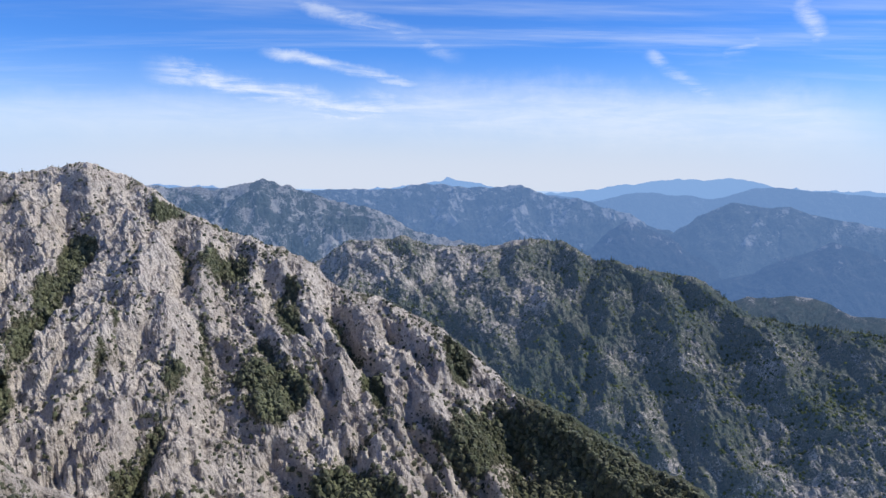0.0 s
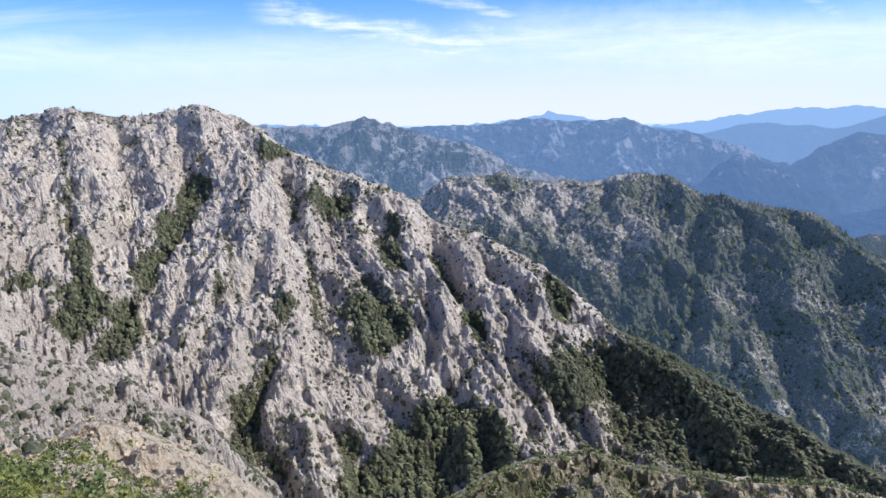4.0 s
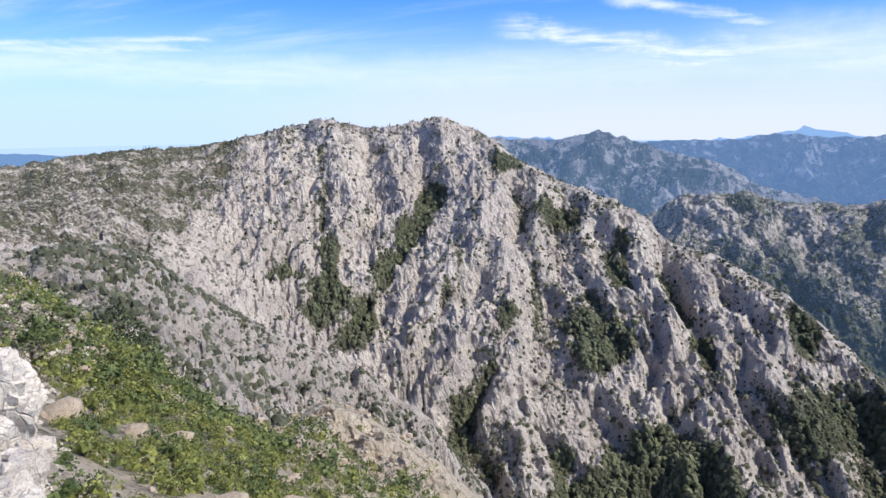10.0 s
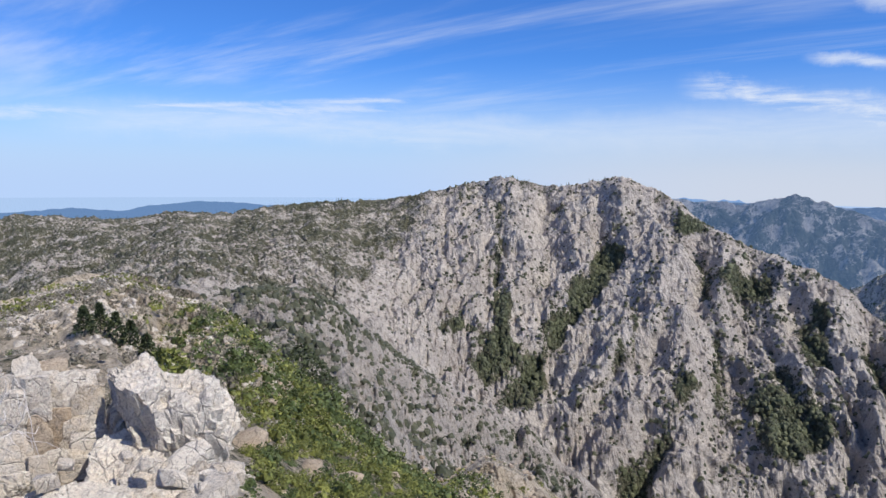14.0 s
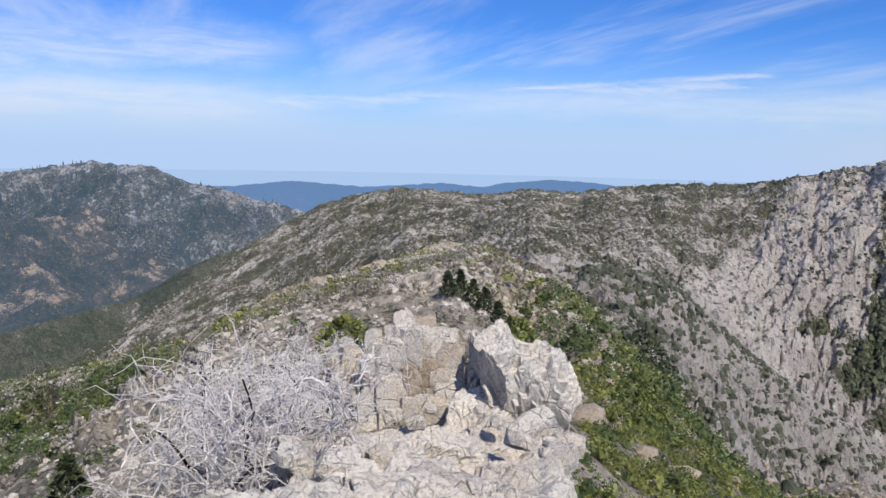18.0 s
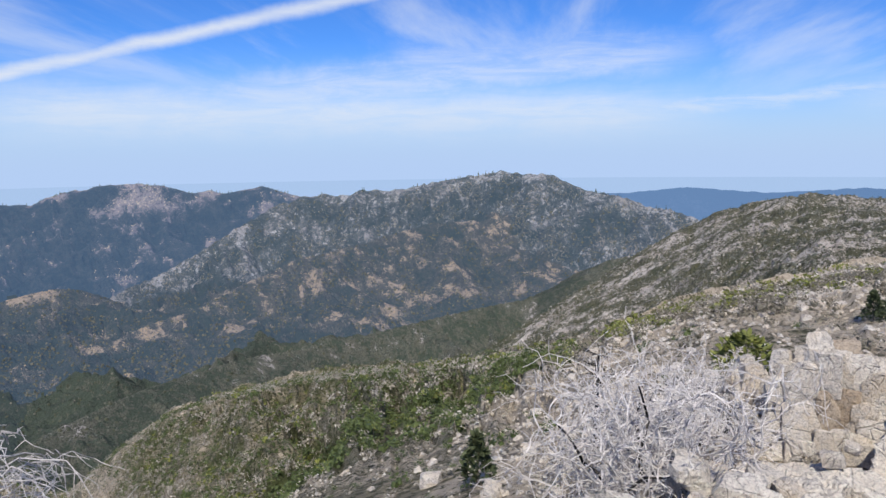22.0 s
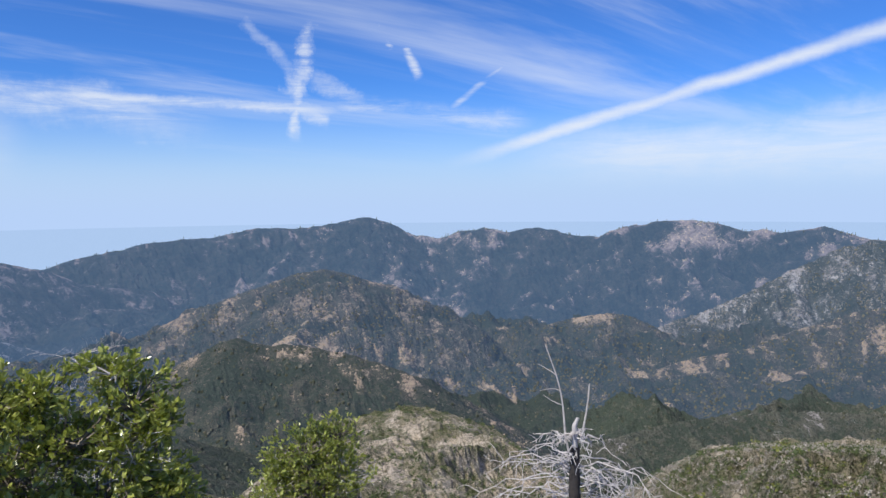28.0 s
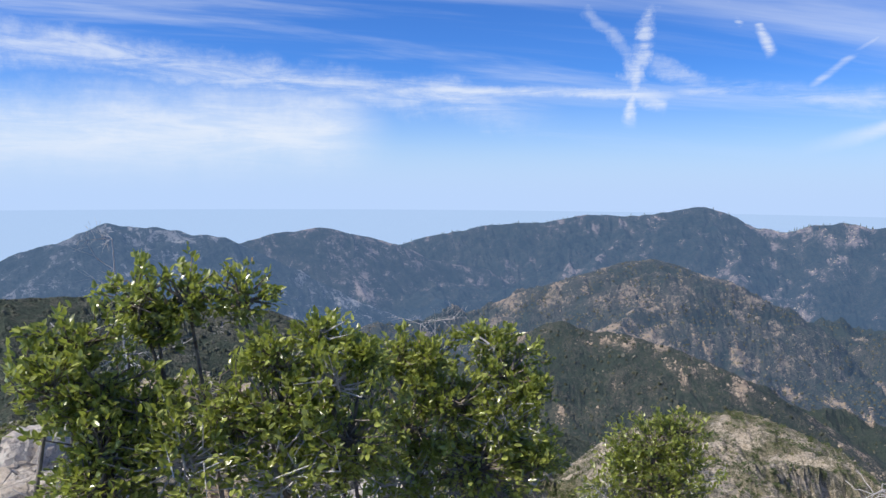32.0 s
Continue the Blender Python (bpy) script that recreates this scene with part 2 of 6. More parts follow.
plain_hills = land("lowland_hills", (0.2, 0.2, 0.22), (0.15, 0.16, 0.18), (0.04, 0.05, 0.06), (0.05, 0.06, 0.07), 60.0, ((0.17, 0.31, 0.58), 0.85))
# almost pure emission, tuned to the haze at the horizon
hazed_lowland = land("misty_lowland", (0.3, 0.32, 0.35), (0.25, 0.28, 0.32), (0.1, 0.12, 0.14), (0.14, 0.15, 0.17), 120.0, ((0.455, 0.635, 0.935), 0.97))

# ---- land forms ----
# near crest: bearing, distance, height
NEAR_CREST = [
    (-40, 330, -172), (-30, 330, -168), (-22.3, 330, -163.1), (-16, 330, -170.6), (-7.6, 330, -172),
    (-4.3, 330, -164.8), (0.3, 318, -166.1), (3.7, 302, -165.2), (9.1, 274, -168.4), (17.3, 224, -147.1),
    (26, 163, -83.1), (32.6, 167, -70.1), (36.1, 179, -69.8), (39.9, 163, -70.8), (50.3, 117, -33), (52.8, 113, -28.5),
    (56.8, 127, -23.2), (62.3, 147, -20), (65, 156, -18.8), (68.2, 155, -20.5), (70.9, 150, -22.2), (75.4, 140, -23.5),
    (84.1, 122, -27.6), (87.7, 136, -34.1), (91.1, 158, -42.2), (95.3, 184, -51.8), (101.9, 225, -65.4),
    (106.5, 250, -74), (111.1, 253, -77), (115.7, 256, -80.7), (119.4, 258, -86), (123, 276, -102.2),
    (127.1, 341, -143.7), (131.8, 417, -154.8), (135.5, 441, -142.2), (139.1, 464, -138.9), (142.6, 486, -139.9),
    (148.7, 471, -144.5), (156, 400, -160), (165, 170, -60), (172, 125, -38), (178, 112, -31), (181.1, 109, -29),
    (184, 108, -25.6), (190, 105, -27), (205, 100, -30),
]
# main crest: bearing, distance, height
MAIN_CREST = [
    (-34, 560, -300), (-24, 608, -283.9), (-20.9, 633, -279.1), (-16.8, 666, -276.2), (-6.2, 797, -255.1),
    (-3.9, 830, -238), (-1.6, 863, -220.5), (0.2, 889, -196.7), (6.2, 974, -171.4), (8.7, 1009, -166.8),
    (10.7, 1037, -134.5), (14.7, 1091, -107.8), (16.8, 1121, -99.5), (19, 1149, -78.4), (22, 1206, -38.6),
    (23.9, 1242, -15.8), (26, 1279, 2.6), (29.4, 1345, -10.5), (30.8, 1371, -20.2), (33.6, 1423, -11.9),
    (34.9, 1449, 0.8), (42.2, 1630, -41.8), (44.9, 1697, -57.2), (48.9, 1745, -66.2), (53.4, 1797, -79.6),
    (57.4, 1843, -101.2), (60.7, 1861, -94.9), (64.2, 1876, -113.4), (70.7, 1906, -100.4), (74.5, 1937, -123.8),
    (77.1, 1959, -156.5), (80, 1950, -212), (84, 1850, -285), (88, 1700, -340), (93, 1500, -390), (100, 1300, -440),
]
# spur crest: bearing, distance, height
SPUR_CREST = [
    (20, 500, -300), (26.1, 528, -247.8), (27.5, 540, -235.9), (30.3, 563, -223.5), (34.1, 593, -202.7),
    (38.3, 561, -168.4), (41.9, 517, -133.4), (44.6, 485, -108.7), (48.1, 443, -77.3), (51.4, 409, -60.3),
    (55.5, 379, -55.2), (60.1, 344, -55.5), (66, 320, -70),
]
# second crest: bearing, distance, height
SECOND_CREST = [
    (-38, 1450, -300), (-25.7, 1574, -302.7), (-23.4, 1615, -300.9), (-19.6, 1681, -240.7), (-15.8, 1747, -231.7),
    (-11.8, 1817, -227.7), (-9.6, 1854, -189.6), (-7.4, 1893, -186.7), (-5.8, 1906, -195), (-3.2, 1920, -212.8),
    (1.2, 1943, -214.1), (3, 1953, -192.4), (5.7, 1967, -204.8), (7.5, 1976, -202.4), (10.7, 1993, -279),
    (14, 2050, -330),
]
# tower crest: bearing, distance, height
TOWER_CREST = [
    (-6, 2450, -300), (-0.5, 2500, -251.7), (2.6, 2537, -220.6), (5.7, 2582, -144), (8.4, 2620, -135.6),
    (10.6, 2652, -87.6), (13.8, 2697, -55.3), (17.2, 2806, -90.5), (19.7, 2891, -85.5), (22, 2900, -88.8),
    (28, 2950, -110),
]
# far crest: bearing, distance, height
FAR_CREST = [
    (-22, 3300, -420), (-19.8, 3400, -349.8), (-17.6, 3422, -291.7), (-16, 3443, -269.4), (-14.3, 3465, -204.3), (-12.6, 3487, -187.2), (-10.9, 3508, -151.6), (-9.5, 3530, -158.7), (-8, 3552, -134.8), (-6.7, 3573, -110.7), (-5.9, 3595, -86.3), (-4.9, 3617, -99.4), (-3.9, 3638, -106.4), (-2.1, 3660, -107), (-0.3, 3682, -88.4), (1.5, 3703, -88.9), (3.3, 3725, -109), (10.6, 3725, -120.9), (17.2, 3777, -119.5), (30, 3850, -120),
]
# blue crest: bearing, distance, height
BLUE_CREST = [
    (-38, 4400, -130), (-24.9, 4420, -101.5), (-23.9, 4424, -84.7), (-21.4, 4435, -53.4), (-19.1, 4444, -63.3),
    (-15.7, 4457, -76.9), (-11.5, 4474, -140.5), (-7.8, 4489, -159.5), (-3.1, 4508, -117.4), (-0.5, 4518, -69.7),
    (2.2, 4529, -124.9), (10.2, 4561, -176.6), (14, 4600, -150), (24, 4600, -128), (34, 4600, -138), (46, 4600, -190),
]
# hazy crest: bearing, distance, height
HAZY_CREST = [
    (-38, 3200, -260), (-28.4, 3250, -185.8), (-26.9, 3250, -168.7), (-25.7, 3250, -146), (-24.3, 3250, -151.7), (-23.1, 3250, -146), (-21.9, 3250, -134.6), (-20.9, 3250, -157.4), (-19.7, 3250, -231.4), (-17.7, 3250, -357.2), (-8, 3250, -560),
]
# misty crest: bearing, distance, height
MIST_CREST = [
    (-38, 3950, -160), (-28.2, 3950, -94.9), (-26.3, 3950, -94.9), (-24.5, 3950, -88), (-23, 3950, -101.8), (-21.6, 3950, -136.3), (-20.4, 3950, -157), (-19.1, 3950, -136.3), (-17, 3950, -136.3), (-14.8, 3950, -129.4), (-13.2, 3950, -150.1), (-11.5, 3950, -177.8), (-9.8, 3950, -164), (-8, 3950, -143.2), (2, 3950, -250),
]
# valley crest: bearing, distance, height
VALLEY_CREST = [
    (-19, 2800, -560), (-20.7, 2800, -396.9), (-18.8, 2800, -317.4), (-17.1, 2800, -243.4), (-15.7, 2800, -223.7), (-14.3, 2800, -199.1), (-12.7, 2800, -258.1), (-11.1, 2800, -322.4), (-9.4, 2800, -396.9), (0, 2800, -470),
]
# canyon crest: bearing, distance, height
CANYON_CREST = [
    (-38, 2500, -330), (-28.5, 2500, -212.7), (-27.1, 2500, -252.3), (-25.5, 2500, -278.8), (-23.7, 2500, -327.5), (-22, 2500, -349.8), (-20, 2500, -381), (-12, 2500, -520),
]
# east crest: bearing, distance, height
EAST_CREST = [
    (-38, 1950, -340), (-30, 1980, -345), (-28.8, 2050, -334.1), (-27.6, 2050, -323.1), (-26.2, 2050, -323.1), (-24.8, 2050, -334.1), (-23.3, 2050, -334.1), (-22.1, 2050, -356.2), (-17, 2080, -480),
]
# dome peak crest: bearing, distance, height
DOME_PEAK_CREST = [
    (64, 2450, -330), (70, 2450, -300), (77.1, 2570, -235.7), (80.6, 2646, -194.6), (83.9, 2720, -161.7),
    (86.7, 2783, -141.3), (89.4, 2843, -73.2), (89.7, 2848, -74.9), (92.6, 2909, -65.6), (96.1, 2961, -88.4),
    (99.4, 3012, -128.4), (104.2, 3083, -149.9), (108.7, 3150, -178.8), (112, 3100, -245), (116, 2950, -350),
    (120, 2800, -435), (126, 2600, -520), (132, 2400, -570), (138, 2400, -620),
]
# range crest: bearing, distance, height
RANGE_CREST = [
    (100, 3450, -230), (108.7, 3507, -185.5), (111.8, 3540, -138.3), (113.6, 3559, -162.9), (116.7, 3592, -156.2),
    (119.4, 3620, -115.6), (123.3, 3661, -115.7), (126.3, 3693, -163.5), (127, 3700, -200.7), (128.8, 3719, -187.9),
    (130.6, 3738, -168.8), (132.2, 3755, -156.2), (133.5, 3768, -166.7), (134.6, 3780, -182.4), (135.8, 3792, -162.6),
    (136.6, 3801, -150.2), (138.1, 3817, -174.9), (139.5, 3832, -205.8), (140.5, 3843, -207.7), (142.2, 3860, -181.4),
    (143.8, 3878, -130.8), (144.9, 3889, -102.3), (145.6, 3894, -93.8), (146.8, 3902, -109.5), (148.6, 3911, -122.6),
    (150.8, 3920, -136), (153, 3929, -143.2), (155.2, 3939, -156.5), (157.5, 3948, -182), (159.6, 3957, -185.9),
    (162.3, 3968, -212.7), (164.7, 3978, -250.3), (167.4, 3989, -299.5), (171, 4000, -348.2), (178, 4000, -420),
]
# west crest: bearing, distance, height
WEST_CREST = [
    (167, 2600, -500), (171.9, 2621, -424.3), (175.4, 2660, -338.2), (178.9, 2698, -267.2), (182.2, 2736, -195.5),
    (187.8, 2797, -156.6), (190.4, 2827, -138.1), (193.7, 2863, -208.8), (196.1, 2890, -240.2), (197.1, 2900, -268.2),
    (204, 2950, -330),
]
# west far crest: bearing, distance, height
WEST_FAR_CREST = [
    (162, 3500, -400), (166.5, 3490, -344.2), (169.2, 3472, -280), (172.7, 3448, -221.5), (175.4, 3431, -198.8),
    (179.3, 3405, -230.1), (183, 3400, -288.7), (190, 3400, -330),
]
# bald crest: bearing, distance, height
BALD_CREST = [
    (128, 2300, -640), (134.8, 2300, -550.6), (137.9, 2300, -453.8), (140.8, 2300, -399.8), (142.4, 2300, -342.1), (143.6, 2300, -276.7), (146.7, 2300, -244.2), (149.2, 2300, -219.9), (151.3, 2300, -232), (153.7, 2300, -260.5), (156.1, 2300, -289), (158.4, 2300, -333.9), (161.1, 2300, -416.4), (163.6, 2300, -470.5), (172, 2300, -580),
]
# tan crest: bearing, distance, height
TAN_CREST = [
    (134, 1300, -430), (139.1, 1327, -371.6), (143.5, 1356, -322.4), (146.9, 1379, -295.8), (151, 1406, -278.4),
    (153.7, 1425, -280.7), (156, 1440, -263.9), (159.3, 1462, -301.4), (162.1, 1481, -345.7), (167, 1480, -450),
]
# pale crest: bearing, distance, height
PALE_CREST = [
    (112, 2600, -680), (119.5, 2600, -608.2), (122.1, 2600, -532.1), (124.4, 2600, -424.2), (126.6, 2600, -410.2), (128.4, 2600, -424.2), (130.6, 2600, -442.8), (132.9, 2600, -475.6), (135.6, 2600, -485), (139.7, 2600, -574.8), (150, 2600, -660),
]
# orange crest: bearing, distance, height
ORANGE_CREST = [
    (92, 2700, -240), (98.5, 2614, -243.6), (103.8, 2487, -299.7), (109.2, 2357, -328.9), (112.8, 2268, -373.4),
    (116.5, 2180, -426), (121.9, 2048, -463.3), (127.7, 1908, -532), (133, 1800, -590),
]
# low crest: bearing, distance, height
LOW_CREST = [
    (80, 2050, -260), (84.6, 2000, -285.7), (89.4, 1974, -386.7), (97.6, 1817, -410.3), (106.5, 1648, -431.3),
    (112.9, 1526, -415.2), (120.2, 1387, -410.5), (128.2, 1234, -420.7), (134, 1150, -470),
]
# shade crest: bearing, distance, height
SHADE_CREST = [
    (160, 1000, -330), (167.3, 993, -260.2), (171.9, 979, -217.7), (179.3, 955, -160.7), (186.4, 933, -151.2),
    (192, 916, -126.3), (197.2, 900, -121.7), (206, 880, -120),
]
# plain crest: bearing, distance, height
PLAIN_CREST = [
    (36, 4700, -170), (48.5, 4700, -225), (52.9, 4700, -210.7), (55.6, 4700, -188.6), (55.9, 4700, -187.4),
    (58.6, 4700, -177), (59.4, 4700, -184.7), (62.5, 4700, -207.4), (64.2, 4700, -238.8), (67, 4700, -214.2),
    (73.2, 4700, -249.8), (74.5, 4700, -244.1), (78.4, 4700, -219.7), (79, 4700, -216.4), (82.7, 4700, -248.1),
    (86.7, 4700, -263.9), (90, 4700, -250), (98, 4700, -330),
]

# ribs of the granite mountain: way down (bearing, slant from the eye), half width in degrees
MAIN_RIBS = [
    ([(71.8, -3.2), (74.9, -6.3), (78.5, -9.4), (83.9, -12.4), (88.2, -14.8)], 1.8),
    ([(65.1, -3.9), (68.6, -7.2), (71.3, -8.8)], 1.5),
    ([(58.5, -3.4), (60.6, -5.8), (63.7, -7.5)], 1.4),
    ([(53.1, -2.8), (55.4, -5.6)], 1.3),
    ([(47.2, -2.2), (50.1, -4.8), (52.1, -6.6)], 1.4),
    ([(76.7, -4.8), (80.3, -6.3), (85.5, -8.9), (91.4, -11.6)], 1.6),
    ([(68.7, -3.6), (71.3, -6.1), (74.5, -8.1)], 1.2),
    ([(26, 0), (25.8, -3), (24.8, -4.9)], 1.3),
    ([(20.8, -2.8), (22.6, -5), (23.1, -8.2), (24.2, -11.7), (25.6, -13.9)], 1.6),
    ([(23.1, -8.2), (21, -12.3), (20.6, -15.4), (21.2, -18.1)], 1.5),
    ([(24.2, -11.7), (27, -14.7), (28.6, -18.2), (30.1, -19.8)], 1.2),
    ([(25.6, -13.9), (24.9, -17.5), (25.5, -21), (27.1, -23.5)], 1.3),
    ([(21.2, -18.1), (20.8, -22.1), (19.5, -26.5), (18.8, -30.4)], 1.9),
    ([(20.8, -22.1), (17, -23.9), (13.6, -26.5)], 1.2),
    ([(18.6, -4.6), (18.7, -10.1), (16.4, -12.8)], 1.3),
    ([(14.6, -5.5), (14.6, -9.2), (13.2, -11.9), (8.6, -14.5), (6.6, -18.4)], 1.6),
    ([(16.4, -12.8), (12.7, -20.4), (9.3, -23.8)], 1.5),
    ([(11, -7.2), (10.5, -10.1), (9.6, -11.9)], 1.0),
    ([(7, -9.9), (6.4, -14), (3.9, -17.4), (2.4, -20.4)], 1.4),
    ([(4.3, -11.1), (1.9, -14.2), (0, -16.7), (0.7, -18.9)], 1.1),
    ([(0.8, -12), (-2.4, -15.2), (-6, -18.3), (-2.3, -18.9)], 1.3),
    ([(1.6, -19.2), (-0.8, -21.4), (-4.1, -24.3), (-8.6, -26.9), (-12.7, -29.9)], 1.5),
    ([(-6.5, -19), (-10.7, -20.9), (-14.9, -24)], 1.6),
    ([(6, -21.9), (3.5, -25.6), (1.4, -28.3)], 1.2),
    ([(30.3, -0.8), (29.9, -4.2), (29.2, -6.8), (30.7, -9.7), (33, -12.6)], 1.3),
    ([(34.8, -0.2), (34.4, -4.1), (33.4, -7)], 1.2),
    ([(33.4, -7), (34.5, -9.9), (35.8, -11.1), (35.2, -13.7)], 1.0),
    ([(38.2, -1.5), (38, -5.2), (37.6, -8.1), (38.3, -11.4)], 1.3),
    ([(40.5, -3.4), (40.5, -7.1), (40.2, -10.4)], 1.2),
    ([(40.3, -12), (36.9, -14), (34.1, -15.6)], 0.9),
]
# clefts of the granite mountain
MAIN_CLEFTS = [
    ([(26.5, -5.7), (28.4, -8.5), (30, -11.9), (32.4, -15.7), (34.6, -18.3)], 1.4),
    ([(25.6, -13.5), (26.7, -16.5), (29.1, -19)], 0.6),
    ([(21.6, -18.1), (22.9, -21.6), (23.8, -25.5), (22, -28.1)], 0.8),
    ([(9.3, -12.1), (7.2, -15.3), (5, -18.8)], 0.9),
    ([(35.9, -2.8), (35.8, -6.5), (35.7, -9.4)], 0.6),
    ([(20.4, -6.5), (18.7, -12.3), (18.3, -16.8)], 0.6),
    ([(22.7, -21.6), (23.8, -24.2)], 0.6),
    ([(4.3, -20.1), (6, -21.9), (8.3, -24.2)], 0.8),
    ([(1.6, -19.9), (-2, -25.5), (-5.5, -29)], 0.7),
    ([(25, -11.3), (24.7, -14.4)], 0.5),
]
MAIN_GROVES = [(29.2, -10, 0.7, 1.6, 0.6), (26.8, -6.2, 0.8, 1.2, 0.6), (15.5, -16.6, 3.2, 1.8, 0.6), (17.3, -8.1, 1.8, 1.2, 0.6), (12.1, -12.6, 1.0, 2.0, 0.6), (20.8, -3.5, 1.0, 0.6, 0.6), (27.5, -7.7, 0.8, 1.6, 0.6), (30.9, -12.8, 0.8, 1.8, 0.6), (32.9, -16.5, 1.2, 1.8, 0.6), (39.3, -12.9, 1.6, 1.2, 0.6), (36.3, -15.8, 2.4, 1.6, 0.6), (20.7, -16.3, 1.6, 1.2, 0.6), (5.3, -18.4, 0.8, 1.6, 0.6), (8.2, -25.5, 3.6, 2.0, 0.6), (12, -29.9, 4.8, 2.4, 0.6), (4.3, -28.6, 2.4, 2.4, 0.6), (-2.6, -22, 3.2, 2.4, 0.6), (-8.8, -21.2, 3.2, 2.0, 0.6), (-14.1, -23.4, 3.6, 3.2, 0.6), (24.7, -24.6, 1.2, 2.0, 0.6), (35.1, -11.6, 0.8, 2.0, 0.6), (13.2, -18.6, 2.4, 1.2, 0.6), (-1.2, -16.2, 0.8, 1.6, 0.6), (16, -26.6, 1.0, 1.0, 0.6)]
# ribs of the brushy ridge
SECOND_RIBS = [
    ([(8.4, -5.8), (5.7, -8.1), (3.4, -10.3)], 0.9),
    ([(5.7, -5.6), (3.4, -8.9), (1.2, -11.6)], 1.0),
    ([(3, -5.6), (1.2, -8.9), (-1.6, -12), (-3.4, -12.8)], 1.0),
    ([(0.1, -6.5), (-2, -9.3)], 0.8),
    ([(-3.2, -6.2), (-2.8, -9.3), (-5.6, -11.4)], 1.0),
    ([(-7.1, -5.7), (-5.9, -9.2), (-9, -11.3), (-11.3, -13.7)], 1.2),
    ([(-10.5, -6.3), (-11.4, -9), (-9.9, -11.2)], 0.9),
    ([(-8.6, -11.3), (-8.3, -13.9), (-7.1, -16.2)], 1.0),
    ([(-14.2, -7.6), (-14, -10.6), (-12.5, -13.6), (-13.9, -16.9), (-12.9, -19.9)], 1.4),
    ([(-14.2, -7.6), (-17.6, -11.1), (-19, -14.7), (-21.9, -18.3), (-24.5, -22.4)], 1.5),
    ([(-19.6, -8.3), (-22.3, -10.3), (-25, -13.2), (-26.2, -16)], 1.5),
    ([(-13.9, -16.9), (-16.6, -19.9), (-18, -22.1)], 1.1),
    ([(-21.9, -18.3), (-20.6, -20.9), (-21.5, -23)], 1.0),
    ([(-23.3, -9), (-25.7, -10.4)], 1.2),
    ([(-11.3, -13.7), (-11, -16.3), (-8.5, -18.2)], 1.0),
]


def lattice(i, j, k):
    h = (i * 374761393 + j * 668265263 + k * 2147483647 * 7 + 1013904223) & 0xFFFFFFFF
    h = ((h ^ (h >> 13)) * 1274126177) & 0xFFFFFFFF
    return ((h ^ (h >> 16)) & 0xFFFF).astype(np.float32) / 65535.0


def grain(p, size, seed=0):
    """Smooth noise from 0 to 1 at many places at once."""
    q = p / size + 31.7 * seed
    base = np.floor(q).astype(np.int64)
    f = (q - base).astype(np.float32)
    f = f * f * (3 - 2 * f)
    total = 0.0
    for a in (0, 1):
        for b in (0, 1):
            for c in (0, 1):
                wgt = (f[..., 0] if a else 1 - f[..., 0]) * (f[..., 1] if b else 1 - f[..., 1]) * (f[..., 2] if c else 1 - f[..., 2])
                total = total + wgt * lattice(base[..., 0] + a, base[..., 1] + b, base[..., 2] + c)
    return total


def fractal(p, size, octaves=4, rough=0.5, seed=0, ridged=False):
    total, amp, top = 0.0, 1.0, 0.0
    for o in range(octaves):
        v = grain(p, size / 2 ** o, seed + 3 * o)
        total = total + amp * (1 - np.abs(2 * v - 1) if ridged else v)
        top += amp
        amp *= rough
    return total / top


def raw_mesh(name, V, F, mat, smooth=False):
    """A mesh from arrays of places and of faces that all have the same number of corners."""
    me = bpy.data.meshes.new(name)
    k = F.shape[1]
    me.vertices.add(len(V))
    me.vertices.foreach_set("co", np.ascontiguousarray(V, np.float32).reshape(-1))
    me.loops.add(F.size)
    me.loops.foreach_set("vertex_index", F.reshape(-1).astype(np.int32))
    me.polygons.add(len(F))
    me.polygons.foreach_set("loop_start", np.arange(0, F.size, k, dtype=np.int32))
    me.polygons.foreach_set("use_smooth", np.full(len(F), smooth))
    me.update(calc_edges=True)
    me.materials.append(mat)
    return me


def line(table, az, smooth=0.35):
    """Distance and height along a table of (bearing, distance, height), slightly rounded."""
    t = np.array(table, float)
    out = []
    for k in (1, 2):
        out.append(sum(np.interp(az + d, t[:, 0], t[:, k]) for d in (-smooth, 0, smooth)) / 3)
    return out


def sheet_mesh(name, P, mat, cover, smooth=False):
    n, m = P.shape[:2]
    me = bpy.data.meshes.new(name)
    me.vertices.add(n * m)
    me.vertices.foreach_set("co", P.reshape(-1).astype(np.float32))
    idx = np.arange(n * m).reshape(n, m)
    quads = np.stack([idx[:-1, :-1], idx[:-1, 1:], idx[1:, 1:], idx[1:, :-1]], -1).reshape(-1, 4)
    me.loops.add(quads.size)
    me.loops.foreach_set("vertex_index", quads.reshape(-1).astype(np.int32))
    me.polygons.add(len(quads))
    me.polygons.foreach_set("loop_start", np.arange(0, quads.size, 4, dtype=np.int32))
    me.polygons.foreach_set("use_smooth", np.full(len(quads), smooth))
    me.update(calc_edges=True)
    a = me.attributes.new("cover", "FLOAT", "POINT")
    a.data.foreach_set("value", cover.reshape(-1).astype(np.float32))
    me.materials.append(mat)
    return new(name, me)


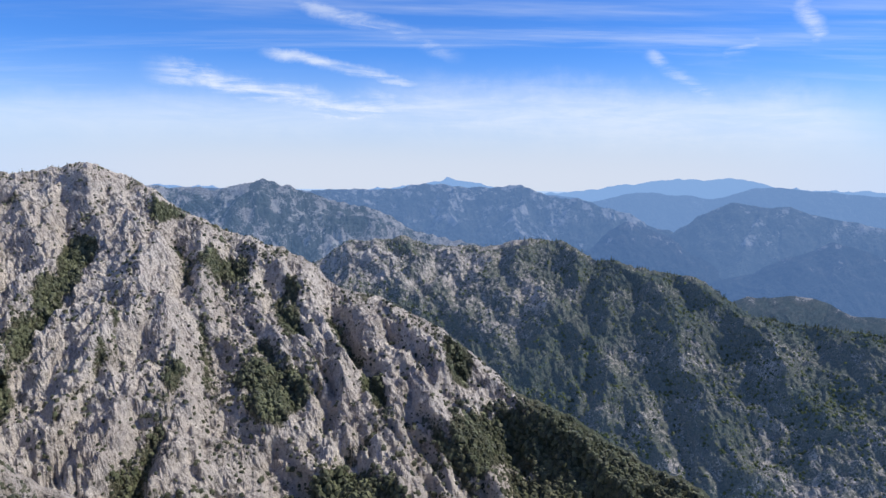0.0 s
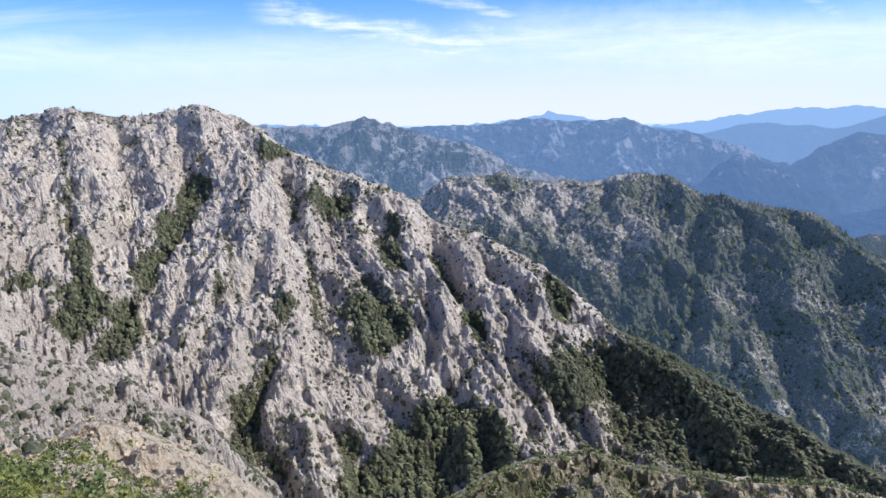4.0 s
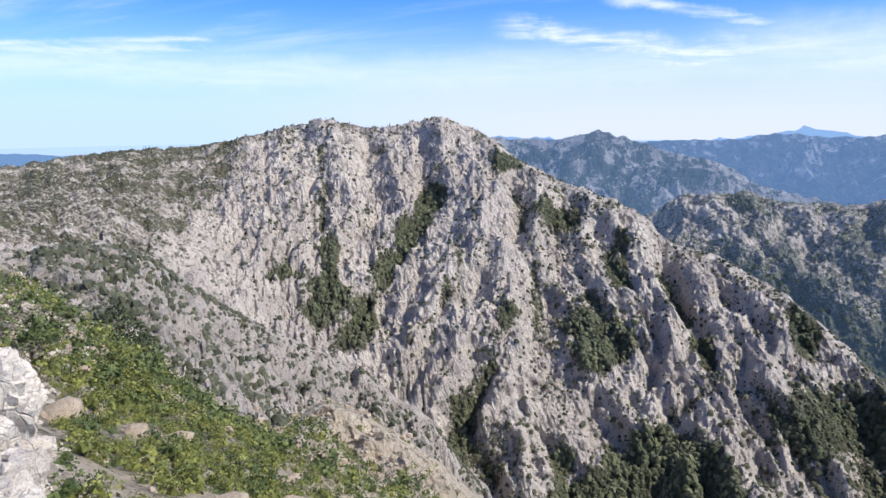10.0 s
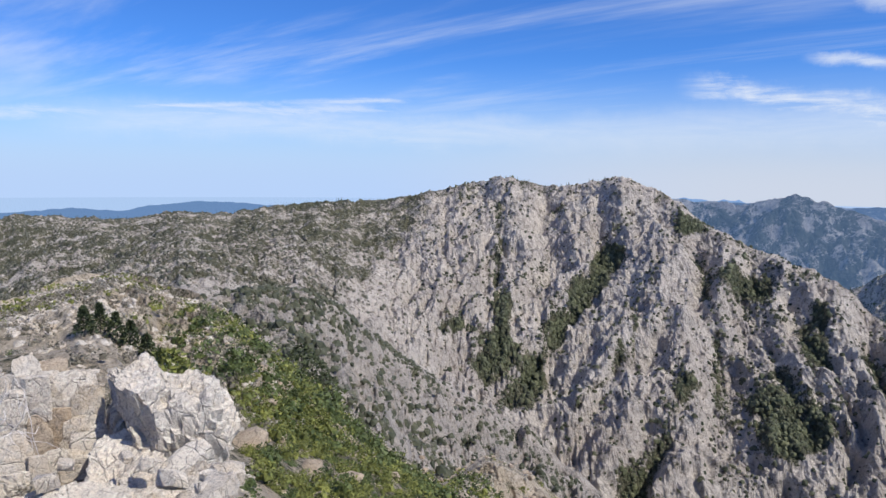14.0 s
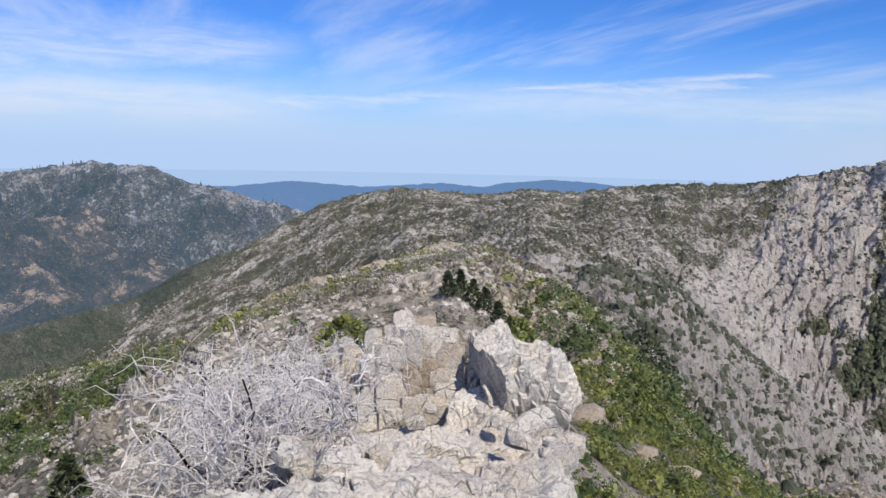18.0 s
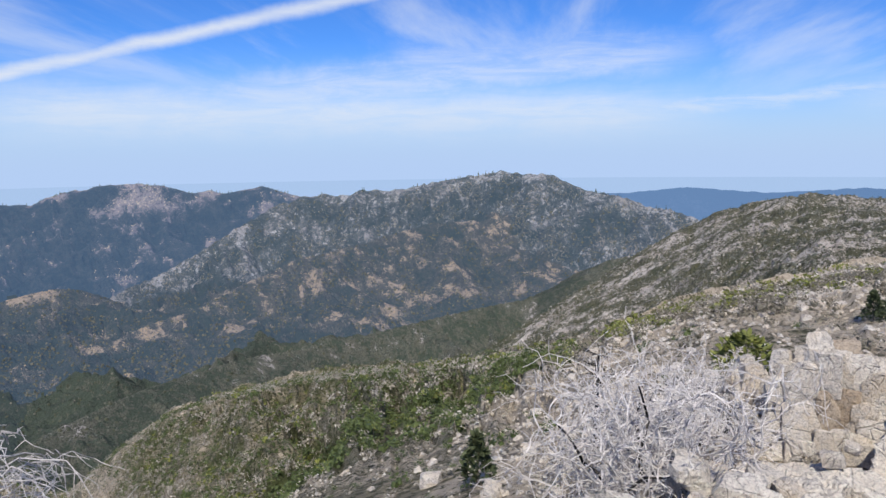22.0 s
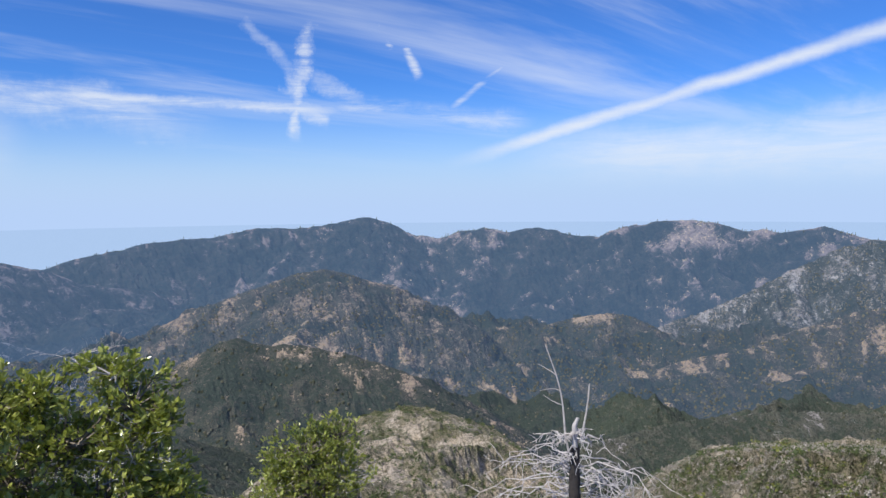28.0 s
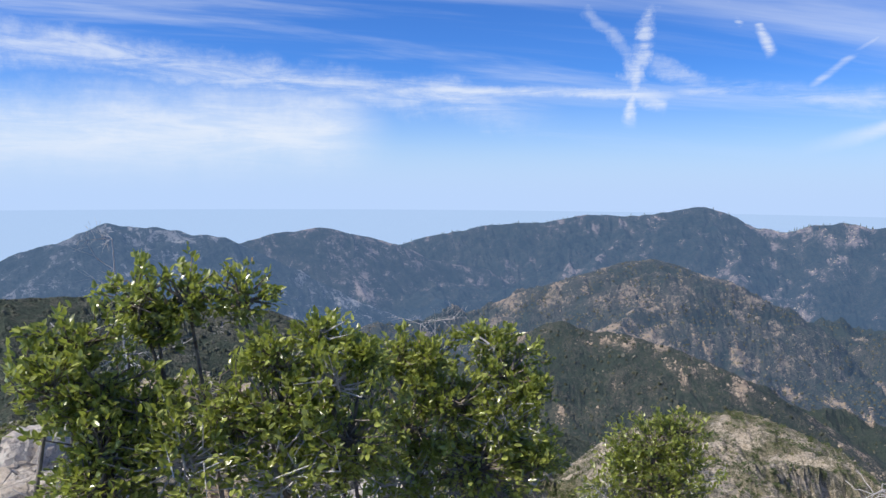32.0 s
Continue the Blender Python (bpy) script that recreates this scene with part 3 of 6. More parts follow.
def near_segment(az, v, path, reach_az, reach_v):
    """How near (1 at, 0 away) the places are to a broken line of (bearing, share of the height)."""
    best = np.full(az.shape, 9.0)
    for (a0, v0), (a1, v1) in zip(path[:-1], path[1:]):
        dx, dv = (a1 - a0) / reach_az, (v1 - v0) / reach_v
        px, pv = (az - a0) / reach_az, (v - v0) / reach_v
        s = np.clip((px * dx + pv * dv) / (dx * dx + dv * dv + 1e-9), 0, 1)
        best = np.minimum(best, np.hypot(px - s * dx, pv - s * dv))
    return np.clip(1 - best, 0, 1)


def ribs_of(A, V, arc, deep, lean, spacing, seed, start):
    """How near each place of a slope lies to the ribs that run down it: 1 on a rib, falling to below 0 in the gullies between.
    arc: metres along the slope, deep: metres down it, lean: how far the ribs drift sideways for each metre down."""
    q = np.random.default_rng(seed)
    best = np.full(arc.shape, 9.0)
    lo, hi = arc[-1].min(), arc[-1].max()
    order = arc[-1]
    longest = deep.max()

    def rib(u, w, long, way, n):
        for k in range(n):
            way += q.normal() * 0.16
            u1, w1 = u + (way + float(np.interp(u, order, lean[0]))) * long / n, w + long / n
            c0, c1 = np.searchsorted(order, (min(u, u1) - 2.2 * spacing, max(u, u1) + 2.2 * spacing))
            if c1 > c0:
                cut = (slice(None), slice(c0, c1))
                du, dw = u1 - u, w1 - w
                pu, pw = arc[cut] - u, deep[cut] - w
                t = np.clip((pu * du + pw * dw) / (du * du + dw * dw), 0, 1)
                best[cut] = np.minimum(best[cut], np.hypot(pu - t * du, pw - t * dw) / (spacing * 0.5))
            if n > 5 and k % 2 == 1:
                side = 1 if q.random() < 0.5 else -1
                rib(u1, w1, long * 0.28, way + side * (0.55 + 0.3 * q.random()), 3)
            u, w = u1, w1

    u = lo
    while u < hi:
        rib(u, start * longest * q.random(), longest * (0.5 + 0.6 * q.random()), 0.0, 12)
        u += spacing * (0.6 + 0.8 * q.random())
    return 1 - np.minimum(best, 1.6)


class Slope:
    """One land form: a slope that climbs from its foot to its crest and falls away behind it."""

    def __init__(self, name, crest, foot, az0, az1, step, rows, mat, cover, label, category, bow=0.0, rough=(200, 12, 4), crag=(0, 0), lean=0.0,
                 groves=(), spurs=(0, 0), fan=None, ribs=(), bones=(), clefts=(), steep=1.0, calm=None, grit=None, weather=(0, 0), jag=0, behind=1.3, fall=0.6, mid=None, smooth=False, kind="structure", ends=(2.5, 2.5), drop=350, grow=False):
        az = np.arange(az0, az1 + step, step)
        rc, zc = line(crest, az)
        rf, zf = line(foot, az)
        dive = np.clip((az0 + ends[0] - az) / max(ends[0], 1e-3), 0, 1) ** 1.5 + np.clip((az - az1 + ends[1]) / max(ends[1], 1e-3), 0, 1) ** 1.5
        zc, zf = zc - drop * dive * (ends[0] > 0), zf - 0.6 * drop * dive * (ends[0] > 0)
        if jag:
            along = np.stack([np.radians(az) * rc, 0 * az + 40, 0 * az + 9], -1)
            zc = zc + jag * 2 * (fractal(along, jag * 5, 4, 0.6, 61, True) - 0.66)
        v = np.linspace(0, 1, rows)[:, None]
        R = rf + (rc - rf) * v
        Z = zf + (zc - zf) * (v - bow * v * (1 - v))
        if mid:
            rm, zm = line(mid, az, 1.0)
            s = 0.3
            lo, hi = np.clip(v / s, 0, 1) ** 1.4, np.clip((v - s) / (1 - s), 0, 1) ** 1.25
            R = np.where(v < s, rf + (rm - rf) * lo, rm + (rc - rm) * hi)
            Z = np.where(v < s, zf + (zm - zf) * lo, zm + (zc - zm) * hi)
        A = np.broadcast_to(az, R.shape)
        V = np.broadcast_to(v, R.shape)
        rad = np.radians(A)
        E = np.degrees(np.arctan2(Z - EYE, R))
        split = 0.0
        if bones:
            # the great ribs stand out towards the summit, with clefts cut between them
            P = np.stack([-np.sin(rad) * R, np.cos(rad) * R, Z], -1)
            da, de = [(fractal(P, 110, 6, 0.62, 71 + 6 * k) - 0.5) * 3.0 for k in (0, 1)]
            edge = np.clip((np.degrees(np.arctan2(zc - EYE, rc)) - E) / 0.7, 0, 1)
            stand = np.zeros(R.shape)
            for path, wide in bones:
                stand = np.maximum(stand, wide * 1.55 * near_segment(A + da, E + de, path, wide * 1.55, wide * 1.55))
            for path, wide in clefts:
                cut = near_segment(A + 0.5 * da, E + 0.5 * de, path, wide, wide)
                stand = stand - 0.7 * wide * cut
                split = np.maximum(split, cut)
            stand = stand * (0.35 + 0.65 * edge) * steep * np.radians(R)
            R = R - stand
            Z = EYE + (Z - EYE) * R / (R + stand)
        P = np.stack([-np.sin(rad) * R, np.cos(rad) * R, Z], -1)
        size, tall, small = rough
        scale = np.clip(R / 130, 0.15, 2.5) if grow else 1.0
        # spurs and hollows, then crags; both fade towards the crest line
        fade = np.clip((1 - V) / 0.1, 0.0, 1) ** 0.8 * np.clip(V / 0.08, 0.15, 1)
        bend = (np.stack([fractal(P, size, 2, 0.5, 21), fractal(P, size, 2, 0.5, 27), 0 * R], -1) - 0.5) * size * 0.8
        h = tall * 2 * (fractal(P + bend, size, 5, 0.5, 1, True) - 0.62)
        tilt = np.clip(fan[1] * (A - fan[0]), -1.0, 1.0) if fan else lean
        arc = np.radians(A) * rc
        if spurs[1]:
            # ridges that run down from the crest, with hollows between them
            warp = (fractal(P, spurs[0] * 1.1, 4, 0.55, 17) - 0.5) * spurs[0] * 2.0
            Q = np.stack([arc + tilt * (Z - zc) + warp, (Z - zc) * 0.5 + 700, 0.3 * R], -1)
            h = h + spurs[1] * 2 * (fractal(Q, spurs[0], 4, 0.5, 19, True) - 0.6)
        valley = 0.0
        if ribs:
            bent = (fractal(P, 70, 4, 0.6, 43) - 0.5) * 60
            deep = np.hypot(rc - R, zc - Z) + 0.5 * bent
            drift = np.broadcast_to(np.clip(fan[1] * (az - fan[0]), -1, 1) if fan else 0 * az + lean, R.shape)
            arcs = np.radians(A) * np.interp(az, az, rc) + 0 * R
            for n, (spacing, depth, start) in enumerate(ribs):
                near_rib = ribs_of(A, V, arcs + bent * min(1, spacing / 60), deep, drift, spacing, 70 + n, start)
                h = h + depth * near_rib
                valley = np.maximum(valley, np.clip(-near_rib, 0, 1) * (spacing > 40))
        groove = 0.0
        if weather[1]:
            # weathered rock: broken ribs and clefts of every size down the slope, crossed by slanting joints
            sz, amp = weather
            for way, share, seed in ((1.0, 1.0, 51), (-0.7, 0.55, 57)):
                warp = (fractal(P, sz * 0.8, 5, 0.6, seed + 1) - 0.5) * sz * 1.1
                skew = 1.3 * (fractal(P * (1, 1, 0.4), sz * 2.8, 2, 0.5, 63) - 0.5)
                Q = np.stack([arc + (tilt + skew + 0.45 * (way - 1) + 0.15) * (Z - zc) + warp, (Z - zc) * 0.85 + 0.3 * warp + 900, R * 0.36], -1)
                v = fractal(Q, sz * (0.6 + 0.4 * share), 6, 0.6, seed, True)
                h = h + share * amp * 2 * (v - 0.62) * (np.clip((122 - A) / 8, 0.12, 1) * np.clip((R - 28) / 40, 0, 1) if grow else 1.0)
                groove = np.maximum(groove, np.clip((0.52 - v) * 5, 0, 1) * share)
        still = calm(A, V) if calm else 1.0
        h = h * fade * scale * still
        if crag[1]:
            rocky = np.clip((fractal(P, crag[0] * 3, 2, 0.5, 14) - 0.3) * 2.5, 0.25, 1.3)
            h = h + still * crag[1] * rocky * 2 * (fractal(P + 0.2 * bend, crag[0], 4, 0.62, 8, True) - 0.62) * np.clip((1 - V) / 0.03, 0.35, 1) * np.clip(V / 0.05, 0.1, 1) * np.minimum(scale, 1.0)
        if grit:
            # small broken steps and splinters of rock
            slant = P * (1, 1, 0.6) + 0.35 * bend
            h = h + still * grit[1] * 2 * (fractal(slant, grit[0], 3, 0.65, 83, True) - 0.66) * np.clip((1 - V) / 0.02, 0.3, 1)
        h = h + small * scale * (fractal(P, small * 6, 4, 0.65, 2) - 0.5) * 2.2 * np.clip(V / 0.05, 0.1, 1)
        sl = np.arctan2(zc - zf, np.maximum(rc - rf, 1))
        up, out = np.cos(sl) * 0.8 + 0.2, np.sin(np.abs(sl))
        P[..., 0] += np.sin(rad) * h * out
        P[..., 1] -= np.cos(rad) * h * out
        P[..., 2] += h * up
        # no spur stands above the crest that it leads to
        brow = EYE + np.hypot(P[..., 0], P[..., 1]) * (zc - EYE) / rc
        over = np.maximum(P[..., 2] - brow + 0.02 * (rc - R), 0) * (V < 0.985)
        P[..., 2] -= over
        self.P, self.A, self.V, self.R, self.step = P, A, V, R, step
        # clefts, gullies and grooves are darkened through thicker cover
        c = cover(P, A, V) + 0.3 * split + 0.12 * valley + 0.28 * groove
        for a, u, wa, wv, gain in groves:
            d = np.hypot((A - a) / wa, ((E if bones else V) - u) / wv) + 3.4 * (fractal(P, 80, 5, 0.62, 6) - 0.5)
            c = c + gain * np.clip(1.35 - d, 0, 1)
        self.cover = np.clip(c, 0, 1.4)
        # the far side
        k = np.linspace(0, 1, 9)[1:, None]
        Rb = rc * (1 + (behind - 1) * k)
        Zb = zc - fall * (Rb - rc) * (0.4 + 0.6 * k)
        B = np.stack([-np.sin(rad[0]) * Rb, np.cos(rad[0]) * Rb, Zb + (P[-1, :, 2] - zc) * (1 - k)], -1)
        full = np.concatenate([P, B])
        cov = np.concatenate([self.cover, np.repeat(self.cover[-1:], 8, 0)])
        self.ob = tagged(sheet_mesh(name, full, mat, cov, smooth), label, category, "", kind)


def flat_foot(r, z, crest_az=(-60, 240)):
    return [(crest_az[0], r, z), (crest_az[1], r, z)]


def patchy(base, size, depth=1.0, seed=3, extra=None):
    def cover(P, A, V):
        c = base + depth * (fractal(P, size, 4, 0.55, seed) - 0.5)
        return c + extra(P, A, V) if extra else c

    return cover


# the wide lowland under everything, out to where it meets the sky; it emits the horizon's haze colour
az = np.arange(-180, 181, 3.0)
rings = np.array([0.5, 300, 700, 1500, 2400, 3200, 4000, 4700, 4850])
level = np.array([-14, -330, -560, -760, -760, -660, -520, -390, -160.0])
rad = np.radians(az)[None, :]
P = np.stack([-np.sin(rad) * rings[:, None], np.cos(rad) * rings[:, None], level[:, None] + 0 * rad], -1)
ground = tagged(sheet_mesh("ground", P, hazed_lowland, np.full(P.shape[:2], 0.5), True), "hazy blue-green lowland reaching the horizon", "ground", "", "structure")

STEP = 0.14
NEAR_MID = [(-40, 120, -98), (-10, 115, -94), (10, 100, -82), (18, 80, -62), (26, 60, -42), (35, 60, -31), (44, 55, -23), (52, 50, -17.5), (60, 58, -15),
            (66, 60, -12), (75, 60, -13.5), (85, 60, -17), (95, 75, -27), (106, 95, -40), (116, 110, -55), (125, 120, -76), (135, 150, -100), (145, 150, -92),
            (156, 120, -75), (165, 40, -23), (175, 30, -13), (205, 30, -13)]


def near_cover(P, A, V):
    green = np.clip((A - 86) / 12, 0, 1) * np.clip((128 - A) / 8, 0, 1)
    tan = np.exp(-((A - 34) / 6) ** 2) * np.clip((V - 0.35) / 0.2, 0, 1)
    brush = np.exp(-((A - 48) / 7) ** 2) * np.clip((0.8 - V) / 0.2, 0, 1)
    return 0.34 + 0.9 * (fractal(P, 14, 4, 0.6, 3) - 0.5) + 0.32 * green + 0.02 * brush + 0.04 * np.exp(-((A - 42) / 14) ** 2) + 0.24 * np.clip((24 - A) / 6, 0, 1) + 0.22 * np.clip((A - 124) / 6, 0, 1) + 0.06 * np.clip((A - 55) / 4, 0, 1) * np.clip((88 - A) / 4, 0, 1) * np.clip((np.hypot(P[..., 0], P[..., 1]) - 26) / 10, 0, 1)


near = Slope("summit_ridge", NEAR_CREST, flat_foot(6, -4.2), -32, 204, 0.25, 150, near_land, near_cover,
             "dry rocky summit slope with scree and scattered brush", "slope", rough=(60, 6.0, 1.1), crag=(14, 3.2), weather=(34, 11.0), mid=NEAR_MID, behind=1.5, fall=0.9, ends=(0, 0), grow=True)
MAIN_FOOT = [(-34, 380, -400), (-26, 400, -400), (0, 420, -400), (20, 500, -390), (30, 640, -340), (40, 720, -240), (50, 700, -150), (60, 700, -110), (70, 900, -160), (84, 1000, -330), (100, 800, -430)]
def main_cover(P, A, V):
    left = np.clip((A - 39) / 4, 0, 1) * np.clip((V - 0.45 + np.clip((A - 43) / 12, 0, 0.5)) / 0.15, 0, 1)
    return 0.24 + 0.6 * (fractal(P, 40, 4, 0.6, 3) - 0.5) + 0.31 * left + 0.36 * np.clip((-6 - A) / 4, 0, 1) + 0.12 * np.clip((V - 0.9) / 0.08, 0, 1)


main = Slope("granite_mountain", MAIN_CREST, MAIN_FOOT, -32, 100, 0.12, 215, granite, main_cover, "steep pale granite mountain with gullies and dark brush", "mountain",
             bow=0.12, rough=(260, 12, 2.6), crag=(34, 11), jag=7, ribs=((60, 9, 0.2), (26, 5, 0.7)), weather=(75, 17), grit=(17, 5.5), fan=(19, 0.12), bones=MAIN_RIBS, clefts=MAIN_CLEFTS, groves=MAIN_GROVES, steep=0.8, calm=lambda A, V: 1 - 0.4 * np.clip((A - 41) / 5, 0, 1), behind=1.25, ends=(2.5, 5), drop=120)
SPUR_FOOT = [(18, 300, -330), (30, 260, -220), (45, 200, -120), (60, 180, -80), (68, 180, -70)]
spur = Slope("granite_spur", SPUR_CREST, SPUR_FOOT, 20, 68, STEP, 130, spur_rock, patchy(0.24, 22, 0.9, 3, lambda P, A, V: -0.25 * np.clip((V - 0.9) / 0.06, 0, 1)),
             "grey broken granite spur dotted with low shrubs", "spur", rough=(90, 11, 2.4), crag=(14, 5), lean=0.5, jag=14, spurs=(110, 16), ribs=((46, 9, 0.3), (20, 4, 0.7)), weather=(46, 22), grit=(9, 3.2), behind=1.25, fall=0.8, drop=60)

class Country:
    """Many ridges that share their valleys: the land is as high as the nearest ridge line lets it be. Each ridge becomes one object."""

    def __init__(self, az0, az1, step, r0, r1, rows, floor, ridges, seed, damp=-2000, scar=None):
        q = np.random.default_rng(seed)
        az = np.arange(az0, az1 + step, step)
        r = r0 * (r1 / r0) ** np.linspace(0, 1, rows)
        A, R = np.meshgrid(az, r)
        rad = np.radians(A)
        X, Y = -np.sin(rad) * R, np.cos(rad) * R
        P = np.stack([X, Y, 0 * R], -1)
        wx = (fractal(P, 260, 5, 0.55, seed + 1) - 0.5) * 190
        wy = (fractal(P, 260, 5, 0.55, seed + 5) - 0.5) * 190
        steep = 0.75 + 0.5 * fractal(P, 500, 2, 0.5, seed + 9)
        H, D, who = np.full(R.shape, -1e9), np.full(R.shape, 1e9), np.zeros(R.shape, int)

        def raise_line(pts, flank, k, warp=1.0):
            a = np.degrees(np.arctan2(-pts[:, 0], pts[:, 1]))
            a = np.where(a < az0 - 90, a + 360, a)
            far = np.hypot(pts[:, 0], pts[:, 1])
            for p0, p1, b0, b1, f in zip(pts[:-1], pts[1:], a[:-1], a[1:], far):
                reach = math.degrees(900 / max(f, 500))
                c0, c1 = np.searchsorted(az, (min(b0, b1) - reach, max(b0, b1) + reach))
                if c1 <= c0:
                    continue
                w0, w1 = np.searchsorted(r, (f - 1100, f + 900))
                cut = (slice(w0, w1), slice(c0, c1))
                px, py = X[cut] + warp * wx[cut] - p0[0], Y[cut] + warp * wy[cut] - p0[1]
                dx, dy = p1[0] - p0[0], p1[1] - p0[1]
                t = np.clip((px * dx + py * dy) / (dx * dx + dy * dy + 1e-6), 0, 1)
                d = np.hypot(px - t * dx, py - t * dy)
                h = p0[2] + t * (p1[2] - p0[2]) - flank * steep[cut] * d
                over = h > H[cut]
                H[cut] = np.where(over, h, H[cut])
                D[cut] = np.where(over, d, D[cut])
                who[cut] = np.where(over, k, who[cut])

        for k, g in enumerate(ridges):
            b = np.arange(g["table"][0][0], g["table"][-1][0] + 0.01, 0.3)
            rc, zc = line(g["table"], b, 0.08)
            along = np.stack([np.radians(b) * rc, 0 * b + 40, 0 * b + 17 * k], -1)
            zc = zc + 0.0045 * rc * (fractal(along, 0.045 * rc.mean(), 4, 0.62, 91) - 0.5) * 2
            pts = np.stack([-np.sin(np.radians(b)) * rc, np.cos(np.radians(b)) * rc, zc], -1)
            raise_line(pts, g["flank"], k, 0.12)
            run = np.concatenate([[0], np.cumsum(np.linalg.norm(np.diff(pts[:, :2], axis=0), axis=1))])
            at = g["wave"] * 0.4
            while at < run[-1]:
                p = np.array([np.interp(at, run, pts[:, c]) for c in range(3)])
                home = -p[:2] / np.linalg.norm(p[:2])
                turn = g["lean"] + q.normal() * 0.35
                spur, long = [p - (0, 0, 6)], g["long"] * (0.6 + 0.7 * q.random())
                for n in range(9):
                    turn += q.normal() * 0.22
                    way = np.array((home[0] * math.cos(turn) - home[1] * math.sin(turn), home[0] * math.sin(turn) + home[1] * math.cos(turn)))
                    fall = g["fall"] * (1.5 if n < 2 else 0.75 + 0.5 * q.random())
                    e = np.array((*(spur[-1][:2] + way * long / 9), spur[-1][2] - fall * long / 9))
                    spur.append(e)
                    if n in (2, 4, 6):
                        side = turn + (0.9 + 0.3 * q.random()) * (1 if q.random() < 0.5 else -1)
                        w2 = np.array((home[0] * math.cos(side) - home[1] * math.sin(side), home[0] * math.sin(side) + home[1] * math.cos(side)))
                        twig = [e - (0, 0, 4)]
                        for m in range(3):
                            twig.append(np.array((*(twig[-1][:2] + w2 * long * 0.13), twig[-1][2] - 1.5 * g["fall"] * long * 0.13)))
                        raise_line(np.array(twig), g["flank"] * 1.15, k)
                raise_line(np.array(spur), g["flank"] * 1.1, k)
                at += g["wave"] * (0.65 + 0.7 * q.random())
        deep = H < floor
        H = np.maximum(H, floor + 230 * (fractal(P, 330, 5, 0.5, seed + 3, True) - 0.62))
        P[..., 2] = H
        rough = np.array([g["rough"] for g in ridges])[who]
        soft = np.clip(D / 90, 0.22, 1)
        P[..., 2] += rough * soft * ((fractal(P, 130, 5, 0.58, seed + 13) - 0.5) * 3 + (fractal(P, 60, 4, 0.6, seed + 17, True) - 0.62) * 1.2)
        Q = np.stack([np.radians(A) * R + 0.6 * wx, 0.4 * R + 0.4 * wy, P[..., 2] * 0.4], -1)
        cleft = fractal(Q, 90, 5, 0.58, seed + 31, True)
        P[..., 2] += rough * soft * (cleft - 0.62) * 2.6
        # which parts can be seen from the summit, and how much of the view they fill
        el = np.arctan2(P[..., 2] - EYE, R)
        top = np.maximum.accumulate(el, 0)
        self.seen = np.concatenate([np.clip(np.diff(el, axis=0), 0, None), 0 * el[:1]]) * (el >= top - 0.0005)
        self.P, self.A, self.R, self.who, self.D = P, A, R, who, D
        self.brow = (el > top[-1] - 0.004)
        self.V = np.clip(1 - D / 150, 0, 1)
        base = np.array([g["cover"] for g in ridges])[who]
        bare = np.array([g["bare"] for g in ridges])[who]
        spots_of = np.clip(fractal(P * (1, 1, 0.5), 48, 5, 0.7, seed + 25) * 7 - 3.6, 0, 1) * (0.35 + 0.65 * np.exp(-D / 60))
        self.cover = np.clip(base + 0.08 * np.clip(D / 70, 0, 1) + 0.55 * (fractal(P, 110, 5, 0.62, seed + 21) - 0.5) + 0.65 * (fractal(P, 34, 4, 0.65, seed + 23) - 0.5)
                             - 1.4 * bare * spots_of + 0.25 * np.clip((0.52 - cleft) * 5, 0, 1) + 0.25 * np.clip((damp - P[..., 2]) / 120, 0, 1) + 0.14 * deep, 0, 1.3)
        if scar:
            # bare rock high on one part of a ridge
            k, lo, hi = scar
            self.cover = self.cover - 0.65 * (who == k) * np.clip((P[..., 2] + 340) / 120, 0, 1) * np.clip((A - lo) / 6, 0, 1) * np.clip((hi - A) / 3, 0, 1) * np.exp(-D / 220) * np.clip(fractal(P, 150, 5, 0.6, seed + 41) * 4 - 1.7, 0, 1)
        n, m = R.shape
        idx = np.arange(n * m).reshape(n, m)
        quads = np.stack([idx[:-1, :-1], idx[:-1, 1:], idx[1:, 1:], idx[1:, :-1]], -1).reshape(-1, 4)
        owner = who[:-1, :-1].reshape(-1)
        flat, cov = P.reshape(-1, 3), self.cover.reshape(-1)
        for k, g in enumerate(ridges):
            F = quads[owner == k]
            used, F = np.unique(F, return_inverse=True)
            me = raw_mesh(g["name"], flat[used], F.reshape(-1, 4), g["mat"])
            a = me.attributes.new("cover", "FLOAT", "POINT")
            a.data.foreach_set("value", cov[used].astype(np.float32))
            tagged(new(g["name"], me), g["label"], g["category"], "", "structure")


def ridge(name, table, mat, label, category, flank=0.62, fall=0.3, wave=330, long=900, lean=0.0, rough=9, cover=0.66, bare=0.3):
    return dict(name=name, table=table, mat=mat, label=label, category=category, flank=flank, fall=fall, wave=wave, long=long, lean=lean, rough=rough, cover=cover, bare=bare)


